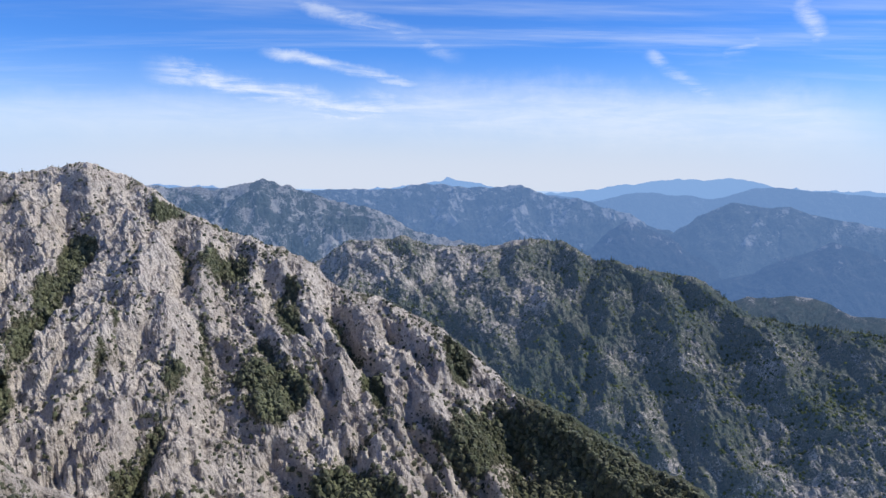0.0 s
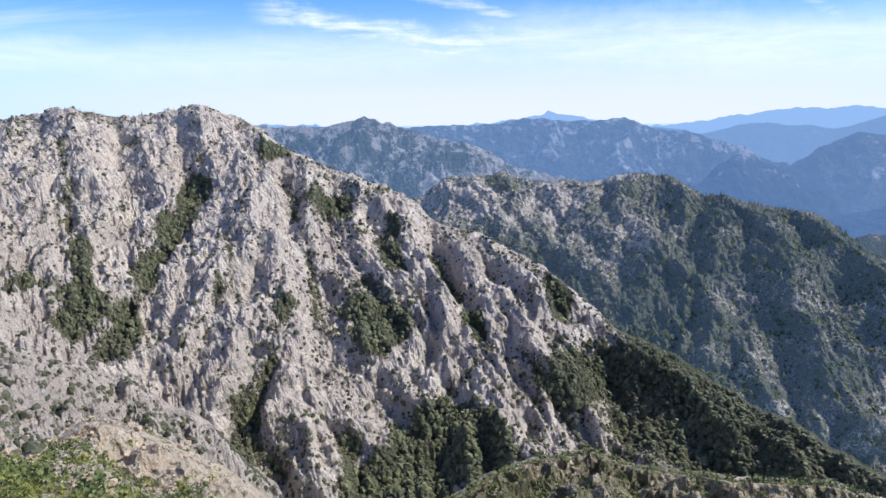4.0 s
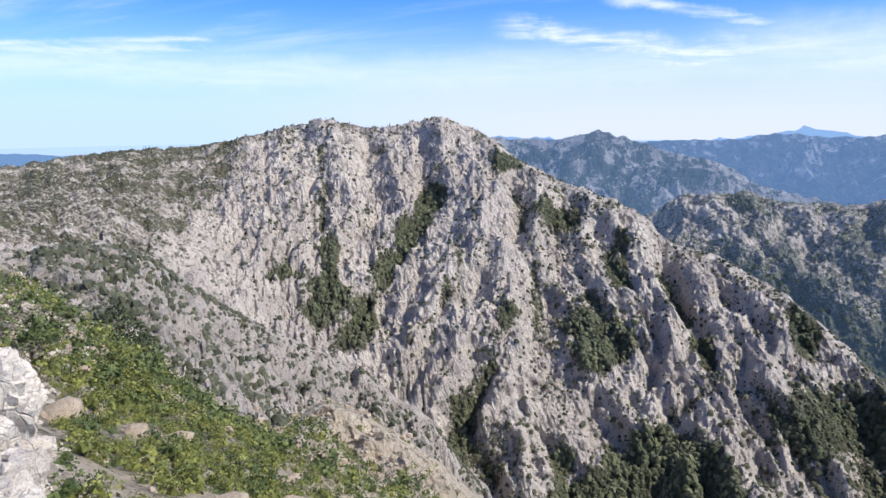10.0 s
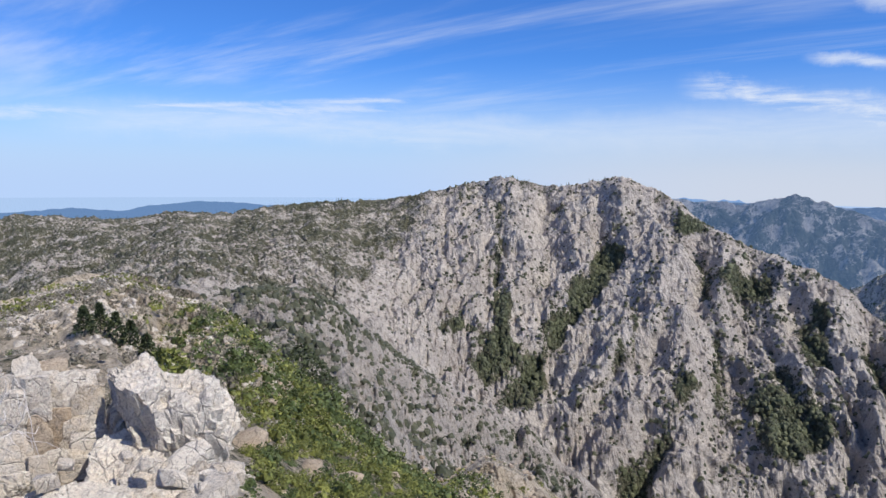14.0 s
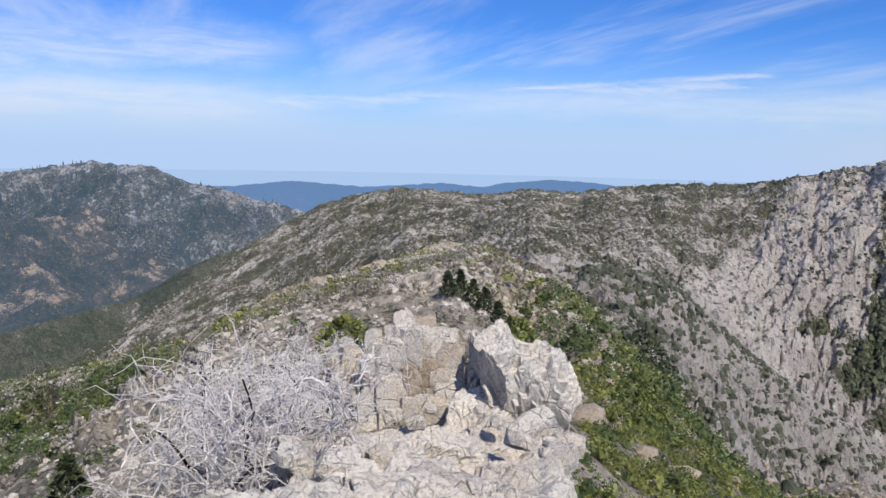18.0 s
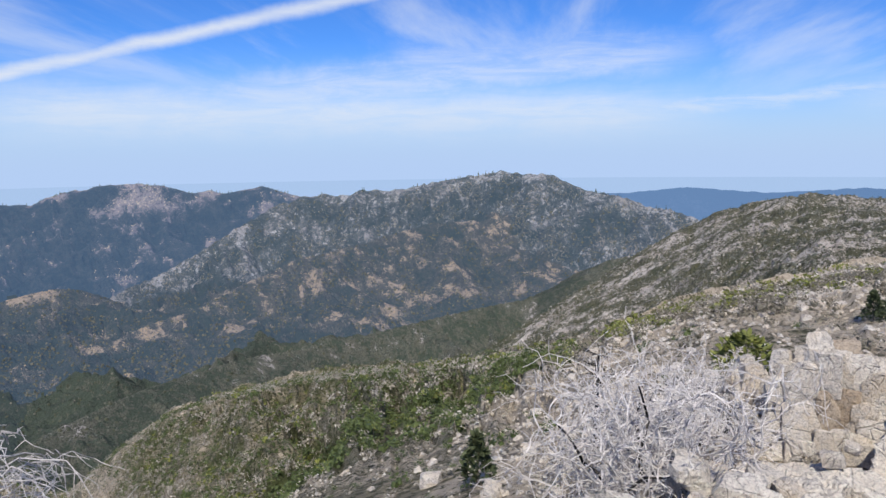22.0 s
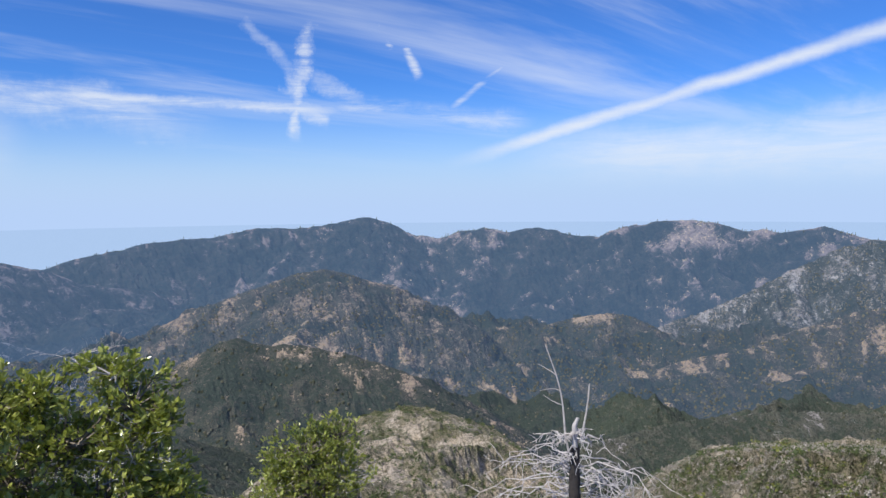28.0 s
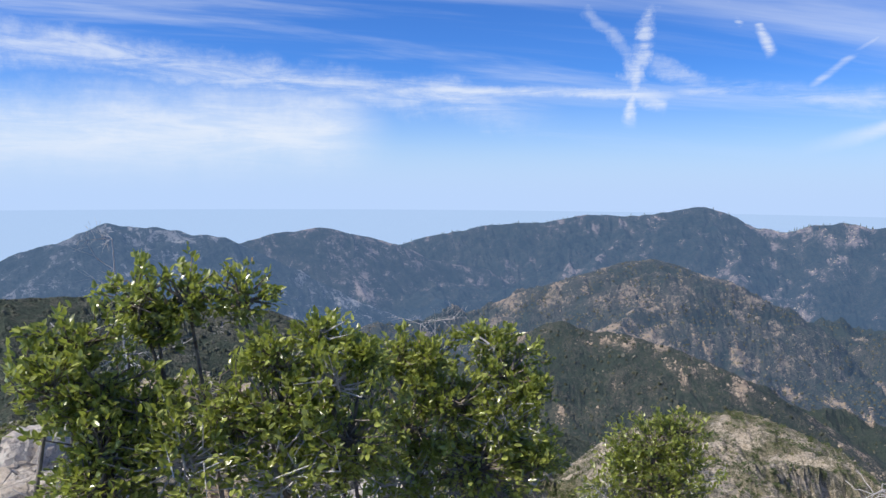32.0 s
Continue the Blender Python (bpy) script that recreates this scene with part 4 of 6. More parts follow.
# most of these ridges carry haze as emission in their material
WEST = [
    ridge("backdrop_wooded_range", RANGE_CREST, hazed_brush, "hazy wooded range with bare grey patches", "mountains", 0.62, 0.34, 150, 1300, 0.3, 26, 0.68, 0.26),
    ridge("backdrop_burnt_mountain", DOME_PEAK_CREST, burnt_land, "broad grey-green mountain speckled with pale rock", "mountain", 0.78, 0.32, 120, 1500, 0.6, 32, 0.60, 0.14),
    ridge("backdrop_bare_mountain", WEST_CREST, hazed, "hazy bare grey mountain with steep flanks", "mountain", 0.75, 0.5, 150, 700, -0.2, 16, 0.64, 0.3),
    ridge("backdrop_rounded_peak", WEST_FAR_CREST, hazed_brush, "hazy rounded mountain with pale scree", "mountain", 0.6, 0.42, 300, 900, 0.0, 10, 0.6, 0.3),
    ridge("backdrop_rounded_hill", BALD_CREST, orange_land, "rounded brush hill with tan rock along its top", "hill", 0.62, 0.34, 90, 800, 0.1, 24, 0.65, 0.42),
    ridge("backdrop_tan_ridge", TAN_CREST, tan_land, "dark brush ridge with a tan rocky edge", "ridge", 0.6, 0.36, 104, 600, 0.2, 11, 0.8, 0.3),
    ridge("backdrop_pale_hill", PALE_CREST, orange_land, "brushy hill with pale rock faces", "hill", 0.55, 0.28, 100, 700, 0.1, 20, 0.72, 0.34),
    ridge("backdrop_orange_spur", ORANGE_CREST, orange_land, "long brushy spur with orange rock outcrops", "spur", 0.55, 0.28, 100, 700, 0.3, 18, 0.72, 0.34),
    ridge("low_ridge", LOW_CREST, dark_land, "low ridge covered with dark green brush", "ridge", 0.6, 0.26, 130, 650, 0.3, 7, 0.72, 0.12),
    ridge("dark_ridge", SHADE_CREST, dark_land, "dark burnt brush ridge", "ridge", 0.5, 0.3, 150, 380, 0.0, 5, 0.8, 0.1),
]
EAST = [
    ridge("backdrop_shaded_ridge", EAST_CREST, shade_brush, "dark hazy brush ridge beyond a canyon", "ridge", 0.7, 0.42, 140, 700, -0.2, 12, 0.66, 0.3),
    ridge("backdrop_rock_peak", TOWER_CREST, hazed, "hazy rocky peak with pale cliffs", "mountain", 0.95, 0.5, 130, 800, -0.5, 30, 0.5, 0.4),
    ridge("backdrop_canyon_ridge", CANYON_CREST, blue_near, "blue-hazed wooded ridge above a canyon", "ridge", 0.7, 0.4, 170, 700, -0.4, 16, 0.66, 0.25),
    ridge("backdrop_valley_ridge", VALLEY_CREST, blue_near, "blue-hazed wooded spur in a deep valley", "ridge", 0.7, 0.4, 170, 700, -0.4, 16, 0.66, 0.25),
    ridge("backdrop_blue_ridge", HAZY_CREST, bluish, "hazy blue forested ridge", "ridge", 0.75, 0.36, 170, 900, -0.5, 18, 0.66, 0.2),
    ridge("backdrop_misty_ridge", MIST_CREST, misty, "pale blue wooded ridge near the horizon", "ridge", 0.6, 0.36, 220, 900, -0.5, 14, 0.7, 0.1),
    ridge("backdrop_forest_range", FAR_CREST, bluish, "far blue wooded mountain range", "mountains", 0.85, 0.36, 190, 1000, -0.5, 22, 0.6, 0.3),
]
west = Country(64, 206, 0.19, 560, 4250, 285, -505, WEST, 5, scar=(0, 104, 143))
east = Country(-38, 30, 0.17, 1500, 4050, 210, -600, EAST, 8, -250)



def second_cover(P, A, V):
    towers = np.clip((A + 12) / 6, 0, 1) * np.clip((V - 0.45) / 0.3, 0, 1)
    return 0.70 + 0.75 * (fractal(P, 70, 5, 0.6, 3) - 0.5) - 0.22 * towers - 0.1 * np.clip((-13 - A) / 3, 0, 1) * np.clip((0.6 - V) * 3, 0, 1)


# a faint emission in this ridge's material stands in for haze
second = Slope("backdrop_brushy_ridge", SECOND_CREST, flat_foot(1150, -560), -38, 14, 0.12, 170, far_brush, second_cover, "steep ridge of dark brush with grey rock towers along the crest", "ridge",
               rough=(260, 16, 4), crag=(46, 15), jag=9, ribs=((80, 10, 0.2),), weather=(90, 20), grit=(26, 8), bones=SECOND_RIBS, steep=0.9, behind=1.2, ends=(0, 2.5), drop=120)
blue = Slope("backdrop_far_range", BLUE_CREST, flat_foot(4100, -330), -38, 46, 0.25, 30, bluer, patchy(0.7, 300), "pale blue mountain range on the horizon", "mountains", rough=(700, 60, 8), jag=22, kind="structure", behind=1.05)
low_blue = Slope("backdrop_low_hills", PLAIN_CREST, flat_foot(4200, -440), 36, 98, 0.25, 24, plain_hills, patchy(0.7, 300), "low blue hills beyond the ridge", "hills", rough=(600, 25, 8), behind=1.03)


# ---- plant and rock materials ----
brush_far = leafy("brush_leaves", (0.048, 0.055, 0.032), (0.115, 0.114, 0.066), 0.6)
brush_green = leafy("green_brush_leaves", (0.1, 0.115, 0.03), (0.26, 0.27, 0.066), 1.5)
brush_olive = leafy("olive_brush_leaves", (0.052, 0.074, 0.022), (0.125, 0.155, 0.05), 1.0)
brush_grey = leafy("grey_brush_leaves", (0.075, 0.08, 0.056), (0.20, 0.19, 0.145), 1.0)
brush_brown = leafy("brown_brush_twigs", (0.13, 0.115, 0.085), (0.30, 0.27, 0.21), 1.5, 0.85, 0.15)
brush_dry = leafy("dry_brush_twigs", (0.24, 0.21, 0.17), (0.52, 0.48, 0.41), 1.5, 0.9, 0.1)
conifer_mat = leafy("conifer_needles", (0.04, 0.056, 0.026), (0.10, 0.115, 0.05), 2.0)
tree_green = leafy("tree_leaves", (0.074, 0.084, 0.045), (0.155, 0.16, 0.085), 0.05)
oak_leaf = leafy("oak_leaf", (0.095, 0.122, 0.024), (0.50, 0.52, 0.125), 30.0, 0.28, 0.65, (0.5, 0.57, 0.08))
oak_leaf_dry = leafy("dry_oak_leaf", (0.30, 0.22, 0.08), (0.45, 0.36, 0.18), 30.0, 0.6)


def bark(name, light, dark, scale, lo, hi):
    def build(n, at):
        c = n.mix(n.step(n.noise(at, scale, 5.0, 0.7, 0.6), lo, hi), light, dark)
        return n.mix(n.step(n.noise(at, scale * 6, 4.0, 0.7), 0.5, 0.7, 0.0, 0.5), c, tuple(0.5 * k for k in dark)), n.noise(at, scale * 8, 4.0, 0.7)

    return surface(name, build, 0.85, (0.6, 0.01), 0.2)


silver_wood = bark("weathered_dead_wood", (0.52, 0.485, 0.455), (0.32, 0.29, 0.27), 3.0, 0.5, 0.75)
white_wood = bark("bleached_twigs", (0.66, 0.61, 0.57), (0.38, 0.34, 0.31), 3.0, 0.45, 0.7)
burnt_wood = bark("charred_wood", (0.05, 0.045, 0.042), (0.012, 0.011, 0.011), 2.0, 0.4, 0.6)
live_wood = bark("grey_oak_bark", (0.26, 0.22, 0.18), (0.10, 0.08, 0.065), 6.0, 0.4, 0.65)


def stone_look(name, base, warm, lichen, size):
    """Weathered granite: mottled crystal, lichen, rusty stains and a net of dark cracks."""

    def build(n, at):
        each = n.put("ShaderNodeObjectInfo").outputs["Random"]
        big = n.noise(at, 0.6 / size, 5.0, 0.6, 0.5)
        mid = n.noise(at, 2.6 / size, 8.0, 0.74, 0.8)
        fine = n.noise(at, 14 / size, 6.0, 0.78)
        bent = n.put("ShaderNodeMix", data_type="VECTOR")
        n.tree.links.new(at, bent.inputs[4])
        n.tree.links.new(n.put("ShaderNodeTexNoise", Vector=at, Scale=1.7 / size, Detail=5.0).outputs[1], bent.inputs[5])
        bent.inputs[0].default_value = 0.16
        facet = n.put("ShaderNodeTexVoronoi", Vector=bent.outputs[1], Scale=3.1 / size).outputs["Color"]
        facet = n.put("ShaderNodeSeparateColor", Color=facet).outputs[0]
        cuts = []
        for scale, wide in ((1.3, 0.035), (3.1, 0.05)):
            gap = n.put("ShaderNodeTexVoronoi", feature="DISTANCE_TO_EDGE", Vector=bent.outputs[1], Scale=scale / size).outputs["Distance"]
            cuts.append(n.math("MULTIPLY", n.step(gap, 0.0, wide, 1.0, 0.0), n.step(n.noise(at, 1.3 * scale / size, 3.0), 0.42, 0.58)))
        crack = n.math("MAXIMUM", cuts[0], n.math("MULTIPLY", cuts[1], 0.8))
        c = n.mix(n.step(big, 0.4, 0.6), base, warm)
        c = n.mix(n.math("MULTIPLY", each, 0.3), c, tuple(0.75 * k for k in base))
        c = n.mix(n.step(mid, 0.51, 0.59, 0.0, 0.8), c, lichen)
        c = n.mix(n.step(mid, 0.34, 0.44, 0.75, 0.0), c, tuple(min(0.82, 1.08 * k) for k in base))
        c = n.mix(n.step(fine, 0.53, 0.62, 0.0, 0.75), c, tuple(0.5 * k for k in lichen))
        c = n.mix(n.step(fine, 0.4, 0.5, 0.75, 0.0), c, tuple(min(0.84, 1.12 * k) for k in base))
        c = n.mix(n.math("MULTIPLY", facet, 0.25), c, tuple(0.6 * k for k in warm))
        c = n.mix(n.math("MULTIPLY", crack, 0.4), c, (0.06, 0.052, 0.046))
        return c, n.math("SUBTRACT", n.math("ADD", n.math("ADD", mid, n.math("MULTIPLY", facet, 0.5)), n.math("MULTIPLY", fine, 0.8)), n.math("MULTIPLY", crack, 0.6))

    return surface(name, build, 0.9, (0.8, 0.11 * size), 0.2)


pale_stone = stone_look("pale_granite", (0.80, 0.72, 0.62), (0.74, 0.64, 0.53), (0.54, 0.49, 0.44), 1.0)
rough_stone = stone_look("weathered_granite", (0.68, 0.62, 0.54), (0.64, 0.53, 0.40), (0.42, 0.38, 0.34), 0.7)
tan_stone = stone_look("tan_granite", (0.50, 0.41, 0.31), (0.46, 0.35, 0.24), (0.33, 0.27, 0.21), 0.8)


# ---- meshes ----
def part(name, V, F, mat, parent=None, label="", smooth=False):
    ob = new(name, raw_mesh(name, V, F, mat, smooth))
    if name in ("twig_spray", "branch_spray", "foliage", "dry_leaves"):
        tagged(ob, "", "", "", "stuff")
    if parent:
        ob.parent = parent
    return tagged(ob, label)


def ball(jitter, rng, flat=0.55):
    """A rough clump of twenty faces, flat underneath."""
    g = (1 + 5 ** 0.5) / 2
    V = np.array([(-1, g, 0), (1, g, 0), (-1, -g, 0), (1, -g, 0), (0, -1, g), (0, 1, g), (0, -1, -g), (0, 1, -g), (g, 0, -1), (g, 0, 1), (-g, 0, -1), (-g, 0, 1)], float)
    V = V / np.linalg.norm(V[0]) * (1 + jitter * (rng.random((12, 1)) - 0.5) * 2) + jitter * 0.4 * (rng.random((12, 3)) - 0.5)
    V[:, 2] = np.where(V[:, 2] < 0, V[:, 2] * 0.35, V[:, 2]) + flat * 0.4
    F = np.array([(0, 11, 5), (0, 5, 1), (0, 1, 7), (0, 7, 10), (0, 10, 11), (1, 5, 9), (5, 11, 4), (11, 10, 2), (10, 7, 6), (7, 1, 8),
                  (3, 9, 4), (3, 4, 2), (3, 2, 6), (3, 6, 8), (3, 8, 9), (4, 9, 5), (2, 4, 11), (6, 2, 10), (8, 6, 7), (9, 8, 1)])
    return V, F


def spire(rng):
    """A small conifer: four ragged skirts."""
    V, F = [], []
    for i in range(4):
        z0, z1, r = 0.1 + i * 0.5, 1.1 + i * 0.5, 0.62 - i * 0.13
        o = len(V)
        for k in range(6):
            a = k * math.pi / 3 + i * 0.5 + rng.random() * 0.5
            q = r * (0.6 + 0.6 * rng.random())
            V.append((q * math.cos(a), q * math.sin(a), z0 + 0.2 * rng.random()))
        V.append((0, 0, z1))
        F += [(o + k, o + (k + 1) % 6, o + 6) for k in range(6)]
    return np.array(V, float), np.array(F)


def clump(q):
    """A low rough bush of ten faces, for far slopes."""
    a = np.arange(4) * math.pi / 2
    low, high = 0.75 + 0.6 * q.random(4), 0.45 + 0.4 * q.random(4)
    V = np.concatenate([np.stack([low * np.cos(a), low * np.sin(a), 0 * a - 0.1], -1), np.stack([high * np.cos(a + 0.6), high * np.sin(a + 0.6), 0.75 + 0.5 * q.random(4)], -1)])
    F = [(k, (k + 1) % 4, 4 + k) for k in range(4)] + [((k + 1) % 4, 4 + (k + 1) % 4, 4 + k) for k in range(4)] + [(4, 5, 6), (4, 6, 7)]
    return V, np.array(F)


def tuft(rng, n=22, blade=0.48, solid=4):
    """A leafy clump of small leaf sprays round a few lumps."""
    lumps = rng.normal(size=(6, 3)) * (0.42, 0.42, 0.2) + (0, 0, 0.5)
    V, F = [], []
    for i in range(n):
        d = rng.normal(size=3)
        d /= np.linalg.norm(d)
        d[2] = abs(d[2]) * 0.9 - 0.15
        c = lumps[i % 6] + d * (0.3 + 0.14 * rng.random())
        a = np.cross(d, rng.normal(size=3))
        a /= np.linalg.norm(a) + 1e-9
        b = np.cross(d, a) * 0.6 + d * 0.7
        s = blade * (0.6 + 0.7 * rng.random())
        o = len(V)
        V += [c - a * s * 0.5, c + a * s * 0.5, c + b * s]
        F.append((o, o + 1, o + 2))
    hearts = []
    for c in lumps[:solid]:
        o = len(V) + sum(len(h) for h in hearts)
        core, faces = clump(rng)
        hearts.append(core * 0.27 * (1, 1, 1.2) + c * (1, 1, 0.55) - (0, 0, 0.14))
        F += [tuple(int(k) + o for k in f) for f in faces]
    V = np.concatenate([np.array(V)] + hearts)
    V[:, 2] = np.maximum(V[:, 2], 0)
    return V, np.array(F)


def strew(name, kinds, places, sizes, tall, mat, rng, label, category, sink=0.15):
    """One object of very many alike plants or stones at the places given."""
    Vs, Fs, o = [], [], 0
    pick = rng.integers(0, len(kinds), len(places))
    for k, (V, F) in enumerate(kinds):
        at, s, h = places[pick == k], sizes[pick == k], tall[pick == k]
        n = len(at)
        if not n:
            continue
        a = rng.random(n) * 2 * math.pi
        ca, sa = np.cos(a)[:, None], np.sin(a)[:, None]
        X = np.stack([(V[None, :, 0] * ca - V[None, :, 1] * sa) * s[:, None], (V[None, :, 0] * sa + V[None, :, 1] * ca) * s[:, None], V[None, :, 2] * (s * h)[:, None]], -1)
        X = X + at[:, None, :] - np.stack([0 * s, 0 * s, sink * s], -1)[:, None, :]
        Vs.append(X.reshape(-1, 3))
        Fs.append((F[None] + (np.arange(n) * len(V))[:, None, None] + o).reshape(-1, F.shape[1]))
        o += n * len(V)
    return tagged(new(name, raw_mesh(name, np.concatenate(Vs), np.concatenate(Fs), mat)), label, category, "", "stuff")


def spots(slope, n, want, rng):
    """n places on a slope, drawn by the weight of every one of its grid points."""
    wgt = np.clip(want, 0, None)[:-1, :-1].reshape(-1).astype(float)
    i = rng.choice(len(wgt), n, p=wgt / wgt.sum())
    m = slope.P.shape[1] - 1
    r, c = i // m, i % m
    a, b = rng.random((n, 1)), rng.random((n, 1))
    P = slope.P
    return (P[r, c] * (1 - a) + P[r + 1, c] * a) * (1 - b) + (P[r, c + 1] * (1 - a) + P[r + 1, c + 1] * a) * b, r, c


rng = np.random.default_rng(7)


BALLS = [clump(rng) for i in range(14)]
SPIRES = [spire(rng) for i in range(5)]
TUFTS = [tuft(rng, 16, 0.42, 1) for i in range(9)]
MID_TUFTS = [tuft(rng, 46, 0.24, 2) for i in range(8)]
BIG_TUFTS = [tuft(rng, 210, 0.14, 4) for i in range(6)]


def in_view(land):
    """1 where the ground can be seen from the summit, 0 behind its folds."""
    el = np.arctan2(land.P[..., 2] - EYE, np.hypot(land.P[..., 0], land.P[..., 1]))
    return el >= np.maximum.accumulate(el, 0) - 0.006


def brush(slope, name, n, size, want, mat, label, category="brush", kinds=None, tall=(0.75, 1.2), skew=2.0):
    want = want * in_view(slope)
    at, r, c = spots(slope, n, want, rng)
    s = size[0] + (size[1] - size[0]) * rng.random(n) ** skew
    return strew(name, kinds or BALLS, at, s, tall[0] + (tall[1] - tall[0]) * rng.random(n), mat, rng, label, category)


def wanted(slope, lo=0.2, gain=1.6, floor=0.06, size=25):
    clump = fractal(slope.P, size, 3, 0.6, 33)
    return (floor + np.clip(slope.cover - lo, 0, 0.6) * gain) * np.clip((clump - 0.3) * 3.2, 0.05, 1.6)


crest_of = lambda slope, share: np.clip((slope.V - share) / (1 - share), 0, 1) * np.clip(fractal(slope.P, 60, 3, 0.6, 40) - 0.42, 0, 1)
brush(main, "burnt_crest_brush", 6000, (1.0, 3.6), np.clip((main.A - 39) / 4, 0, 1) * wanted(main, 0.12, 1.0, 0.2), brush_grey, "grey-green brush over a burnt ridge")
brush(main, "burnt_crest_pale_brush", 7500, (0.9, 2.5), np.clip((main.A - 39) / 4, 0, 1) * np.clip(fractal(main.P, 45, 4, 0.65, 77) - 0.36, 0.02, 1), brush_dry, "pale dead brush and stones over a burnt ridge", "dead brush")
brush(main, "mountain_brush", 21000, (0.8, 3.4), np.clip((44 - main.A) / 5, 0.04, 1) * wanted(main, 0.14, 2.0, 0.07, 40), brush_far, "dark evergreen brush dotted over the granite")
brush(main, "mountain_trees", 5500, (1.6, 3.6), np.clip(main.cover - 0.42, 0, 0.7) * (main.A < 39) * np.clip((main.A + 4) / 12, 0.3, 1), tree_green, "dark trees filling the gullies and hollows", "trees", BALLS, (0.8, 1.5))
brush(main, "crest_trees", 220, (1.1, 2.1), crest_of(main, 0.965), conifer_mat, "small dark conifers along the skyline", "trees", SPIRES, (1.2, 1.9))
brush(spur, "spur_brush", 6500, (0.6, 2.4), np.clip((0.97 - spur.V) / 0.1, 0, 1) * wanted(spur, 0.16, 1.6, 0.05, 18), brush_far, "round dark shrubs on grey rock")
brush(spur, "spur_grey_brush", 2000, (0.6, 1.9), np.clip((0.97 - spur.V) / 0.1, 0, 1) * wanted(spur, 0.1, 1.0, 0.12, 14), brush_grey, "grey-brown shrubs on broken rock")
of = lambda land, names, ridges: np.isin(land.who, [k for k, g in enumerate(ridges) if g["name"] in names])
low_side = of(west, ("low_ridge", "dark_ridge", "backdrop_tan_ridge"), WEST)
burnt_side = of(west, ("backdrop_burnt_mountain", "backdrop_orange_spur", "backdrop_pale_hill", "backdrop_rounded_hill"), WEST)
brush(second, "ridge_brush", 7000, (1.4, 3.4), wanted(second, 0.3, 1.2, 0.12, 50), brush_olive, "dark brush and small trees over the ridge")
brush(second, "ridge_trees", 300, (1.8, 3.4), crest_of(second, 0.95), conifer_mat, "conifers along a rocky ridge", "trees", SPIRES, (1.0, 1.7))
brush(west, "burnt_pale_brush", 9000, (0.8, 2.3), of(west, ("backdrop_burnt_mountain",), WEST) * west.seen * np.clip(fractal(west.P, 70, 4, 0.65, 77) - 0.38, 0.01, 1), brush_dry, "pale dead brush and stones over burnt slopes", "dead brush")
brush(west, "burnt_brush", 7500, (1.5, 4.2), burnt_side * west.seen * wanted(west, 0.3, 1.2, 0.1, 60), brush_grey, "grey-green brush over broad slopes")
brush(west, "low_ridge_brush", 9000, (1.4, 4.0), low_side * west.seen * wanted(west, 0.3, 1.0, 0.25, 40), brush_far, "dense dark green brush on low ridges")
brush(west, "low_ridge_grey_brush", 3500, (1.4, 3.6), low_side * west.seen * wanted(west, 0.3, 1.0, 0.3, 40), brush_grey, "grey brush on low ridges")
brush(west, "range_trees", 500, (2.5, 5), of(west, ("backdrop_wooded_range", "backdrop_burnt_mountain"), WEST) * west.brow * np.clip(fractal(west.P, 90, 3, 0.6, 40) - 0.42, 0, 1), conifer_mat, "conifers along a far skyline", "trees", SPIRES, (1.0, 1.6))

# near slope: leafy shrubs, dry twigs and stones
close = near.R < 70
mid_way = (near.R >= 95) * (near.R / 150)
part_way = (near.R >= 48) * (near.R < 95) * (near.R / 70)
green_side = np.clip((near.A - 84) / 10, 0, 1) * np.clip((130 - near.A) / 6, 0, 1)
brush(near, "slope_brush", 2600, (0.6, 1.8), wanted(near, 0.25, 1.2, 0.08, 10) * mid_way * np.where(near.A < 22, 1.8, 1.0), brush_green, "olive green brush on dry ground", "brush", TUFTS, (0.6, 1.1))
brush(near, "slope_grey_brush", 2000, (0.6, 1.7), wanted(near, 0.1, 0.9, 0.2, 8) * mid_way * (1 + 1.2 * green_side), brush_dry, "pale dead twigs among the brush", "dead brush", TUFTS, (0.5, 0.9))
brush(near, "green_slope_brush", 5200, (0.45, 1.3), green_side * mid_way * np.clip((near.cover - 0.3) * 2, 0.02, 1), brush_olive, "green chaparral covering a slope", "brush", TUFTS, (0.6, 1.0))
brush(near, "pale_slope_brush", 4200, (0.35, 0.9), green_side * mid_way * np.clip(fractal(near.P, 9, 3, 0.6, 51) - 0.4, 0.02, 1), brush_dry, "pale dry brush scattered through chaparral", "dead brush", TUFTS, (0.8, 1.6))
brush(near, "knoll_brush", 4000, (0.7, 2.3), np.clip((near.A - 126) / 4, 0, 1) * (near.R > 130) * np.clip(near.cover - 0.3, 0.05, 1), brush_olive, "olive shrubs dotted over a pale knoll", "brush", TUFTS, (0.7, 1.1))
brush(near, "canyon_brush", 2000, (0.9, 3.4), np.clip((22 - near.A) / 4, 0, 1) * (near.R > 120) * np.clip(near.cover - 0.25, 0.04, 1), brush_olive, "olive shrubs and small trees on a canyon shoulder", "brush", TUFTS, (0.7, 1.2))
east_side = np.clip((near.A - 22) / 3, 0, 1) * np.clip((62 - near.A) / 3, 0, 1)
brush(near, "bank_brush", 1100, (0.6, 1.7), part_way * (east_side * wanted(near, 0.2, 1.4, 0.03, 12) + 0.4 * (1 - east_side) * wanted(near, 0.25, 1.0, 0.1, 10)), brush_green, "yellow-green bushes on dry ground", "brush", MID_TUFTS, (0.6, 1.0))
